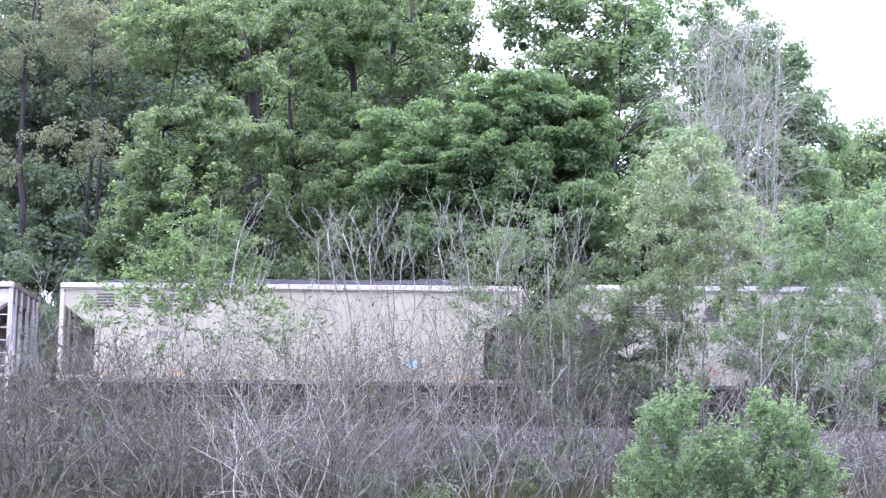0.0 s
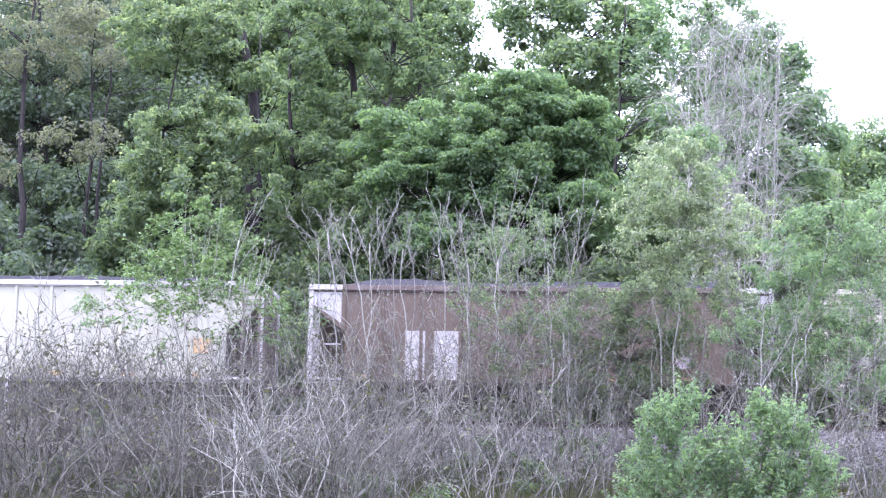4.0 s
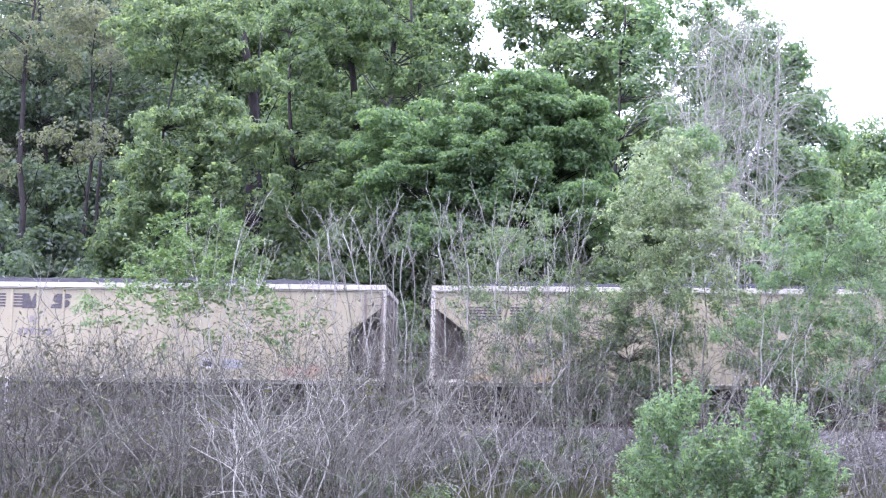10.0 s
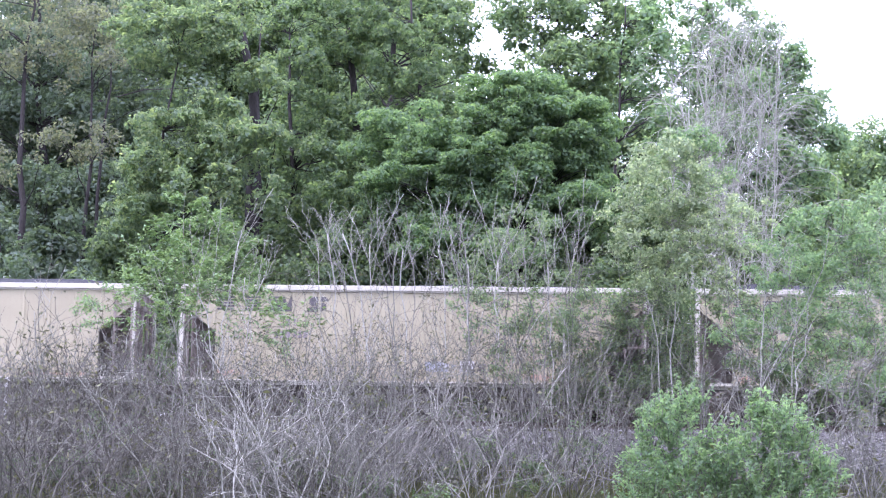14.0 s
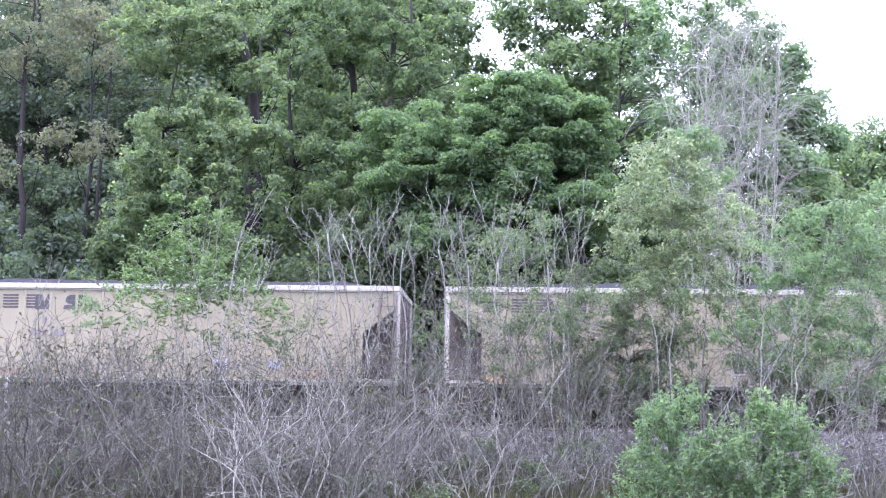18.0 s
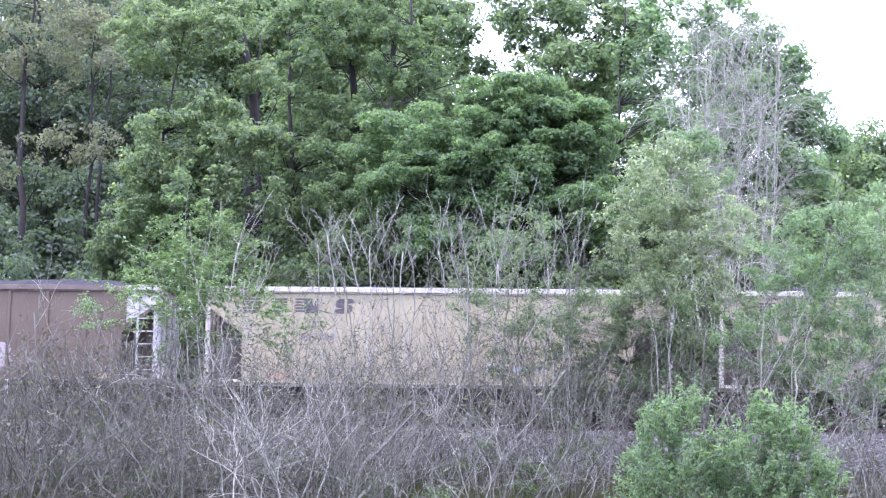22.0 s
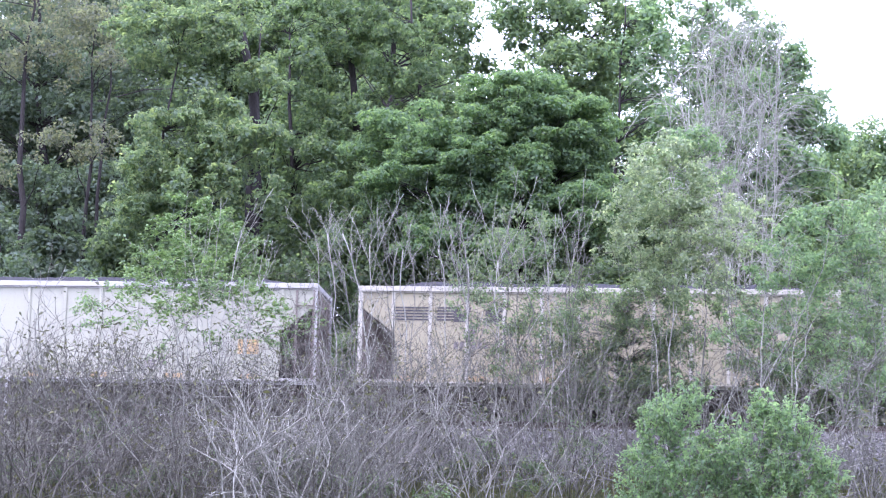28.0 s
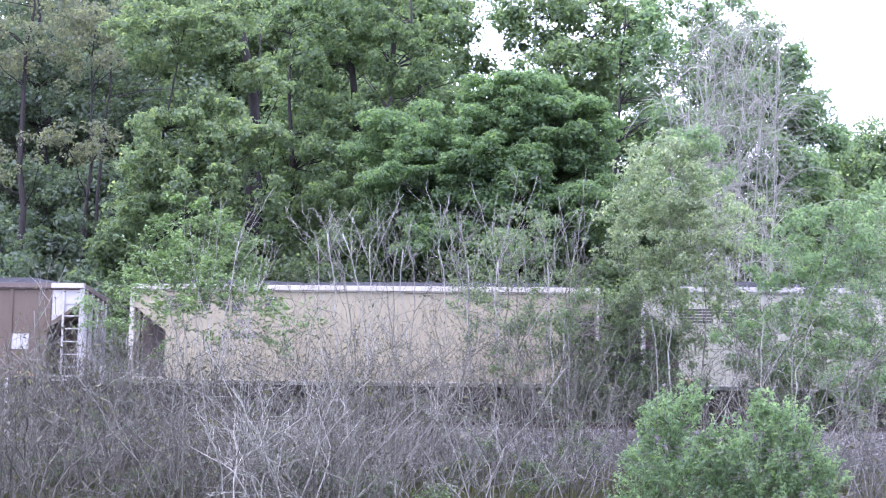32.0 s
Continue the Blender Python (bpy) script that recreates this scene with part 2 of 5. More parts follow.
def fork(rng, path, count, lo, ratio, spread, out, depth, droop=-0.05, wander=0.12, thin=0.55, least=0.004):
    """Side twigs along a limb, and twigs on those, all added to out."""
    for i in range(count):
        f = lo + (1 - lo) * (i + rng.random()) / count
        k = min(int(f * (len(path) - 1)), len(path) - 2)
        s = f * (len(path) - 1) - k
        p, r = path[k][0].lerp(path[k + 1][0], s), path[k][1] * (1 - s) + path[k + 1][1] * s
        d = (path[k + 1][0] - path[k][0]).normalized()
        side = d.orthogonal().normalized()
        side.rotate(Matrix.Rotation(rng.uniform(0, 2 * math.pi), 3, d))
        a = radians(rng.uniform(*spread))
        length = sum((b[0] - a_[0]).length for a_, b in zip(path, path[1:])) * ratio * rng.uniform(0.6, 1.25) * (1.15 - 0.6 * f)
        twig = limb(rng, p, d * math.cos(a) + side * math.sin(a), length, max(least, r * thin), droop, wander, 0.4, 5 if depth else 3)
        out.append(twig)
        if depth:
            fork(rng, twig, max(2, count - 2), 0.25, ratio, spread, out, depth - 1, droop, wander, thin, least)


def leaf_quads(gen, centre, normal, size, aspect=0.62, fold=0.12):
    """Pointed, slightly folded leaves at the centres, facing along the normals."""
    n = len(centre)
    normal = normal / np.linalg.norm(normal, axis=1, keepdims=True)
    along = gen.normal(size=(n, 3))
    along -= normal * (along * normal).sum(1, keepdims=True)
    along /= np.linalg.norm(along, axis=1, keepdims=True)
    across = np.cross(normal, along)
    size = (size * gen.uniform(0.6, 1.3, n))[:, None]
    side, up = across * size * aspect / 2, normal * size * fold
    mid = centre + along * size * 0.08
    return np.stack([centre - along * size / 2, mid + side + up, centre + along * size / 2 - up, mid - side + up], 1)


def clump_leaves(gen, clumps, per, size, flat=0.6, upward=0.7, shell=0.5, aspect=0.62):
    """Leaves gathered in clumps (x, y, z, radius): denser towards each clump's upper skin."""
    clumps = np.asarray(clumps)
    counts = np.maximum(6, (per * (clumps[:, 3] / clumps[:, 3].mean()) ** 2)).astype(int)
    c = np.repeat(clumps, counts, 0)
    n = len(c)
    d = gen.normal(size=(n, 3))
    d[:, 2] += 0.25
    d /= np.linalg.norm(d, axis=1, keepdims=True)
    r = gen.uniform(shell, 1.12, n) * np.where(gen.random(n) < 0.12, gen.uniform(1.0, 1.35, n), 1)
    off = d * (c[:, 3] * r)[:, None]
    off[:, 2] *= flat
    nrm = d * (1 - upward) + np.array([0, 0, upward]) + gen.normal(size=(n, 3)) * 0.45
    return leaf_quads(gen, c[:, :3] + off, nrm, size, aspect)


def clumps_in(gen, shapes, radius):
    """Clump centres spread through ellipsoids (x, y, z, rx, ry, rz, count), most of them near the skin."""
    rows = []
    for x, y, z, rx, ry, rz, count in shapes:
        for _ in range(int(count)):
            d = gen.normal(size=3)
            d /= np.linalg.norm(d)
            r = gen.uniform(0.3, 1.0) ** 0.5 * (gen.uniform(1.0, 1.55) if gen.random() < 0.3 else 1.0)
            rows.append((x + d[0] * rx * r, y + d[1] * ry * r, z + d[2] * rz * r, radius * gen.uniform(0.4, 1.4)))
    return rows


def reach(rng, trunk, clumps, share, thin, sag=0.15):
    """Limbs that leave the trunk and arch out to the clumps."""
    out, top = [], trunk[-1][0].z
    for x, y, z, rad in clumps:
        if rng.random() > share:
            continue
        goal = Vector((x, y, z))
        flat = math.hypot(x - trunk[0][0].x, y - trunk[0][0].y)
        want = min(top - 0.3, max(trunk[0][0].z + (top - trunk[0][0].z) * 0.2, z - flat * rng.uniform(0.1, 0.6)))
        k = min(range(len(trunk)), key=lambda i: abs(trunk[i][0].z - want))
        start, r0 = trunk[k]
        r = min(r0 * 0.6, thin * (0.6 + 0.14 * (goal - start).length))
        mid = start.lerp(goal, 0.5) + Vector((rng.gauss(0, 0.2), rng.gauss(0, 0.2), sag * flat))
        path = []
        for i in range(7):
            f = i / 6
            p = start * (1 - f) ** 2 + mid * 2 * f * (1 - f) + goal * f * f
            path.append((p + Vector((rng.gauss(0, 0.04), rng.gauss(0, 0.04), rng.gauss(0, 0.04))) * min(1, i), r * (1 - 0.75 * f)))
        out.append(path)
        for _ in range(3):
            tip = path[rng.randint(3, 6)]
            out.append(limb(rng, tip[0], Vector((rng.gauss(0, 1), rng.gauss(0, 1), rng.gauss(0.3, 0.6))), rad * 0.9, max(0.006, tip[1] * 0.6), 0, 0.2, 0.4, 4))
    return out


def stem(rng, base, top, r, bend=0.42, step=12):
    """A trunk from base to top, slightly crooked."""
    base, top, path = Vector(base), Vector(top), []
    sway = Vector((rng.gauss(0, bend), rng.gauss(0, bend), 0))
    for i in range(step + 1):
        f = i / step
        jitter = Vector((rng.gauss(0, 0.035), rng.gauss(0, 0.035), 0)) * min(i, 1) * (1 + 8 * r)
        path.append((base.lerp(top, f) + sway * math.sin(f * math.pi) + jitter, r * (1 - 0.85 * f) * (1 + 0.5 * max(0, 0.12 - f) / 0.12)))
    return path


def thing(name, at, label, category, group="", kind=""):
    ob = tagged(new(name), label, category, group, kind)
    ob.location = at
    return ob


def tree(name, seed, base, top, r, shapes, clump, per, leaf, bark, leaves, label, category="tree", flat=0.75, upward=0.35, shell=0.4,
         share=0.5, more=(), aspect=0.62, group="", thin=0.03, fill=1.0):
    """A leafy tree: trunk (and further stems), limbs out to every clump, and its crown. All places are in the world."""
    rng, gen = random.Random(seed), np.random.default_rng(seed)
    root = Vector(base)
    ob = thing(name, base, label, category, group)
    trunks = [stem(rng, base, top, r)] + [stem(rng, b, t, r2) for b, t, r2 in more]
    clumps = clumps_in(gen, [(*s[:6], s[6] * fill) for s in shapes], clump)
    sets = [[] for _ in trunks]
    for c in clumps:
        k = min(range(len(trunks)), key=lambda i: (trunks[i][-1][0].xy - Vector(c[:2])).length)
        sets[k].append(c)
    for t, own in zip(trunks, sets):
        paths = [t] + reach(rng, t, own, share, thin)
        part("trunk", tubes("trunk", [[(p - root, q) for p, q in path] for path in paths], bark), ob)
    quads = clump_leaves(gen, clumps, per, leaf, flat, upward, shell, aspect) - np.array(base)
    part("crown", quads_mesh("crown", quads, leaves), ob)
    return ob


def spray_tree(name, seed, base, tops, r, branches, reach_out, per, leaf, bark, leaves, label, lo=0.35, fall=0.35):
    """A young tree with feathery, level sprays of leaves along rising branches."""
    rng, gen = random.Random(seed), np.random.default_rng(seed)
    root = Vector(base)
    ob = thing(name, base, label, "tree")
    centres = []
    for top in tops:
        trunk = stem(rng, base, top, r, 0.18, 14)
        paths = [trunk]
        for i in range(branches):
            f = lo + (0.97 - lo) * (i + rng.random()) / branches
            k = min(int(f * 14), 13)
            p = trunk[k][0].lerp(trunk[k + 1][0], f * 14 - k)
            a = rng.uniform(0, 2 * math.pi)
            length = (0.3 + reach_out * min(1, (1 - f) / fall)) * rng.uniform(0.55, 1.15)
            main = limb(rng, p, Vector((math.cos(a), 0.7 * math.sin(a), rng.uniform(0.05, 0.6))), length, max(0.006, trunk[k][1] * 0.45), 0.07, 0.1, 0.3, 7)
            twigs = [main]
            fork(rng, main, 5, 0.3, 0.42, (30, 60), twigs, 0, 0.05, 0.1, 0.6, 0.004)
            paths += twigs
            for twig in twigs:
                for (q, _), (s, _) in zip(twig[1:], twig[2:]):
                    centres += [tuple(q.lerp(s, rng.random())) for _ in range(per)]
        part("trunk", tubes("trunk", [[(p - root, q) for p, q in path] for path in paths], bark), ob)
    c = np.array(centres) + gen.normal(size=(len(centres), 3)) * [0.05, 0.05, 0.035]
    nrm = gen.normal(size=(len(c), 3)) * 0.5 + [0, 0, 1]
    part("crown", quads_mesh("crown", leaf_quads(gen, c - np.array(base), nrm, leaf, 0.46), leaves), ob)
    return ob


def bare_stems(name, seed, base, tips, r, bark, label, twigs=5, group=""):
    """A leafless sapling: long pale stems from one foot, forked towards their tips."""
    rng = random.Random(seed)
    root = Vector(base)
    ob = thing(name, base, label, "sapling", group)
    middle = sum((Vector(t) for t in tips), Vector()) / len(tips)
    for tip in tips:
        # up together at first, then each its own way
        knee = root.lerp(middle, rng.uniform(0.3, 0.5)) + Vector((rng.gauss(0, 0.12), rng.gauss(0, 0.2), 0))
        goal, main, q = Vector(tip), [], r * rng.uniform(0.8, 1.2)
        drift = Vector((rng.gauss(0, 0.35), 0, rng.gauss(0, 0.3)))
        for i in range(15):
            f = i / 14
            p = root.lerp(knee, f / 0.4) if f < 0.4 else knee.lerp(goal, (f - 0.4) / 0.6)
            p = p + drift * math.sin(f * math.pi) + Vector((rng.gauss(0, 0.03), rng.gauss(0, 0.03), 0)) * min(i, 1)
            main.append((p, max(0.006, q * (1 - 0.85 * f))))
        paths = [main]
        fork(rng, main, twigs, 0.4, 0.34, (22, 50), paths, 1, -0.05, 0.11, 0.62, 0.006)
        part("stem", tubes("stem", [[(p - root, q) for p, q in path] for path in paths], bark), ob)
    return ob


# ---- the ground, the ballast and the track ----
SLOPE = [(-900, -10.5), (-300, -9.8), (-85, -9.3), (-40, -7.2), (-22, -5.2), (-12, -3.7), (-6.5, -2.5), (-4.9, -2.0), (-2.4, -0.95), (2.4, -0.95),
         (4.2, -1.5), (6, -1.3), (10, -0.6), (22, 0.8), (60, 3.0), (300, 8.0), (2500, 20.0)]


def ground_z(x, y):
    z = np.interp(y, [a for a, _ in SLOPE], [b for _, b in SLOPE])
    rough = min(1.0, max(0.0, abs(y) - 3.5) / 3.0)
    return float(z) + rough * (0.22 * noise.noise((x * 0.3, y * 0.3, 0)) + 0.08 * noise.noise((x * 1.3, y * 1.3, 5)))


def build_ground():
    xs = sorted({*np.round(np.arange(-24, 24.1, 0.6), 2), *np.arange(-240, 241, 12.0), -2500.0, -1200.0, -600.0, 600.0, 1200.0, 2500.0})
    ys = sorted({*np.round(np.arange(-26, 26.1, 0.6), 2), *np.arange(-110, 111, 6.0), -900.0, -500.0, -250.0, 200.0, 300.0, 700.0, 1300.0, 2500.0})
    verts = [(x, y, ground_z(x, y)) for y in ys for x in xs]
    n = len(xs)
    faces = [(j * n + i, j * n + i + 1, (j + 1) * n + i + 1, (j + 1) * n + i) for j in range(len(ys) - 1) for i in range(n - 1)]
    tagged(new("ground", mesh_of("ground", verts, faces, GROUND, True)), "rough brown and green embankment ground under the brush", "ground", kind="structure")


def build_track():
    profile = [(-4.9, -2.05), (-2.15, -0.36), (-1.4, -0.32), (1.4, -0.32), (2.15, -0.36), (4.2, -1.55)]
    xs = np.arange(-270, 271, 2.0)
    verts = [(x, y, z + 0.03 * noise.noise((x * 0.8, y, z))) for x in xs for y, z in profile]
    n = len(profile)
    faces = [(i * n + k, (i + 1) * n + k, (i + 1) * n + k + 1, i * n + k + 1) for i in range(len(xs) - 1) for k in range(n - 1)]
    bed = tagged(new("ballast", mesh_of("ballast", verts, faces, BED)), "grey crushed-stone ballast bank under the railway track", "ballast", kind="structure")
    # loose stones on the shoulder
    gen = np.random.default_rng(4)
    count = 15000
    x, f = gen.uniform(-15, 15, count), gen.random(count)
    y = -4.9 + f * 3.5
    z = np.interp(y, [p for p, _ in profile], [q for _, q in profile]) + 0.005
    shape = np.array([(1, 0, 0), (0, 1, 0), (-1, 0, 0), (0, -1, 0), (0, 0, 1), (0, 0, -1)], float)
    tri = np.array([(0, 1, 4), (1, 2, 4), (2, 3, 4), (3, 0, 4), (1, 0, 5), (2, 1, 5), (3, 2, 5), (0, 3, 5)])
    size = gen.uniform(0.028, 0.08, count)[:, None, None]
    v = shape[None] * size * gen.uniform(0.55, 1.25, (count, 6, 1))
    a = gen.uniform(0, 6.28, count)
    c, s = np.cos(a)[:, None], np.sin(a)[:, None]
    t = gen.uniform(-0.7, 0.7, count)[:, None]
    v = np.stack([v[..., 0] * c - v[..., 1] * s, v[..., 0] * s + v[..., 1] * c, v[..., 2] + v[..., 0] * t], -1)
    v += np.stack([x, y, z], 1)[:, None]
    faces = (tri[None] + (np.arange(count) * 6)[:, None, None]).reshape(-1, 3)
    me = bpy.data.meshes.new("stones")
    me.from_pydata(v.reshape(-1, 3).tolist(), [], faces.tolist())
    me.materials.append(BALLAST)
    tagged(part("ballast_stones", me, bed), "loose angular grey ballast stones", kind="stuff")

    track = tagged(new("railway_track"), "rusty steel railway track on dark wooden ties", "railway track", kind="structure")
    head = [(-0.075, -0.18), (0.075, -0.18), (0.075, -0.165), (0.012, -0.14), (0.012, -0.045), (0.036, -0.035), (0.036, -0.004), (0.028, 0), (-0.028, 0),
            (-0.036, -0.004), (-0.036, -0.035), (-0.012, -0.045), (-0.012, -0.14), (-0.075, -0.165)]
    for side in (-0.7525, 0.7525):
        bm = bmesh.new()
        ends = [[bm.verts.new((x, side + y, z)) for y, z in head] for x in (-270, 270)]
        for i in range(len(head)):
            bm.faces.new((ends[0][i], ends[0][i - 1], ends[1][i - 1], ends[1][i]))
        part("rail", closed("rail", bm, RAIL), track, "rusty steel rail")
    tie = boxes("tie", [(-0.115, 0.115, -1.3, 1.3, -0.36, -0.185)], TIE, 0.012)
    rng = random.Random(3)
    for i in range(290):
        part("tie", tie, track, "", pose(-75 + i * 0.52, rng.gauss(0, 0.02), rng.gauss(0, 0.004), 0, 0, rng.gauss(0, 0.6)))
    rest = [(x - 0.115, x + 0.115, -1.3, 1.3, -0.36, -0.185) for x in np.arange(-265, -76, 0.52)] + \
           [(x - 0.115, x + 0.115, -1.3, 1.3, -0.36, -0.185) for x in np.arange(76.6, 265, 0.52)]
    tagged(part("ties", boxes("ties", rest, TIE), track), "dark wooden railway ties", kind="stuff")


build_ground()
build_track()
post_base = (-12.24, -2.6, -0.66)


# ---- the train ----
SILL, TOP, HALF, RADIUS = 0.99, 3.79, 1.5, 0.46
CARS = []
WHEELS = []
STORE = {}
SWAY = []


def shared(key, make):
    if key not in STORE:
        STORE[key] = make()
    return STORE[key]


def truck_parts(parent, x):
    """A three-piece truck: bolster, cast side frames, two wheelsets that turn."""
    def side_frame():
        outline = [(-1.15, 0.34), (-1.2, 0.46), (-1.05, 0.66), (-0.55, 0.80), (0.55, 0.80), (1.05, 0.66), (1.2, 0.46), (1.15, 0.34), (0.8, 0.36),
                   (0.5, 0.24), (0.2, 0.20), (-0.2, 0.20), (-0.5, 0.24), (-0.8, 0.36)]
        return prism("side_frame", outline, -0.07, 0.07, IRON)

    def wheelset():
        bm = bmesh.new()
        lathe(bm, [(0.085, -1.05), (0.085, -0.8), (0.10, -0.72), (0.075, -0.3), (0.075, 0.3), (0.10, 0.72), (0.085, 0.8), (0.085, 1.05)], 10, Matrix())
        for s in (-1, 1):
            rim = [(0.10, 0.66), (0.34, 0.70), (0.40, 0.685), (0.485, 0.685), (0.485, 0.715), (RADIUS, 0.73), (RADIUS - 0.006, 0.82), (0.40, 0.825),
                   (0.36, 0.775), (0.16, 0.80), (0.10, 0.83)]
            lathe(bm, [(r, s * y) for r, y in rim], 26, Matrix())
        bmesh.ops.recalc_face_normals(bm, faces=bm.faces[:])
        return closed("wheelset", bm, TREAD, False)

    def spring():
        bm = bmesh.new()
        lathe(bm, [(0.15 + 0.03 * (k % 2), 0.24 + 0.028 * k) for k in range(10)], 12, Matrix.Rotation(math.pi / 2, 4, "X"))
        return closed("spring_nest", bm, IRON)

    truck = part("truck", shared("bolster", lambda: boxes("bolster", [(-0.2, 0.2, -1.15, 1.15, 0.48, 0.72), (-0.25, 0.25, -0.25, 0.25, 0.7, 0.8)], IRON, 0.02)),
                 parent, "dark iron four-wheel truck", pose(x, 0, 0))
    for s in (-1, 1):
        part("side_frame", shared("side_frame", side_frame), truck, "", pose(0, s * 1.0, 0))
        part("spring_nest", shared("spring_nest", spring), truck, "", pose(0, s * 1.09, 0))
        for d in (-0.89, 0.89):
            part("bearing_cap", shared("cap", lambda: boxes("bearing_cap", [(-0.11, 0.11, -0.05, 0.05, 0.35, 0.57)], IRON, 0.03)), truck, "", pose(d, s * 1.09, 0))
    for d in (-0.89, 0.89):
        w = part("wheelset", shared("wheelset", wheelset), truck, "steel wheels on an axle", pose(d, 0, RADIUS))
        WHEELS.append((w, d))


def mark(name, ob, mat, x0, x1, z0, z1, lean=0.0, label="", side=-1, proud=0.006):
    """A painted patch on the car's side, a few millimetres thick; lean shifts its upper edge."""
    y = side * (HALF + 0.014)
    key = ("mark", mat.name, round(x1 - x0, 3), round(z1 - z0, 3), lean)
    h = z1 - z0
    me = shared(key, lambda: prism("mark", [(0, 0), (x1 - x0, 0), (x1 - x0 + lean, h), (lean, h)], -proud, proud, mat))
    return part(name, me, ob, label, pose(x0, y, z0))


def emblem(ob, a, z1, fields):
    """The road's mark: striped fields (x0, x1), then a notched block and a slitted block, both slanted."""
    h = 0.43
    for x0, x1 in fields:
        for i in range(5):
            mark("emblem_stripe", ob, BLACK, a + x0, a + x1, z1 - (i + 1) * h / 5 + 0.036, z1 - i * h / 5, 0, "faded black stripe")
    x = a + fields[-1][1]

    def notched():
        out = [(0, 0), (0.40, 0), (0.50, h), (0.36, h), (0.27, h * 0.45), (0.20, h), (0, h)]
        return prism("emblem_block", out[::-1], -0.005, 0.005, BLACK)

    def slitted():
        out = [(0, 0), (0.42, 0), (0.53, 0.07), (0.53, 0.19), (0.44, 0.25), (0.26, 0.27), (0.53, 0.31), (0.53, 0.36), (0.44, h), (0.08, h),
               (0, 0.36), (0, 0.23), (0.09, 0.17), (0.26, 0.15), (0, 0.11)]
        return prism("emblem_shape", [(u + w * 0.25, w) for u, w in out][::-1], -0.005, 0.005, BLACK)

    part("emblem_block", shared("emblem_block", notched), ob, "notched faded black emblem shape", pose(x, -HALF - 0.014, z1 - h))
    part("emblem_shape", shared("emblem_shape", slitted), ob, "slanted faded black emblem shape", pose(x + 0.84, -HALF - 0.014, z1 - h))


WIDE, NARROW = ((0, 1.08), (1.23, 1.72)), ((0, 0.5), (0.82, 1.28), (1.52, 1.78))


def coal_load(length, peak, seed):
    xs, ys = np.linspace(-length / 2 + 0.12, length / 2 - 0.12, 70), np.linspace(-1.46, 1.46, 15)
    verts = []
    for x in xs:
        for y in ys:
            edge = min(1.0, (1.46 - abs(y)) / 0.9)
            ends = min(1.0, (length / 2 - 0.1 - abs(x)) / 1.6)
            rise = 1.2 * peak * (0.9 + 0.2 * noise.noise((x * 0.35, seed * 7.0, 0))) * edge ** 0.8 * ends ** 0.5
            verts.append((x, y, TOP - 0.16 + rise + 0.05 * noise.noise((x * 3, y * 3, seed)) + 0.03 * noise.noise((x * 9, y * 9, seed))))
    n = len(ys)
    faces = [(i * n + k, (i + 1) * n + k, (i + 1) * n + k + 1, i * n + k + 1) for i in range(len(xs) - 1) for k in range(n - 1)]
    return mesh_of("coal_load", verts, faces, COAL)


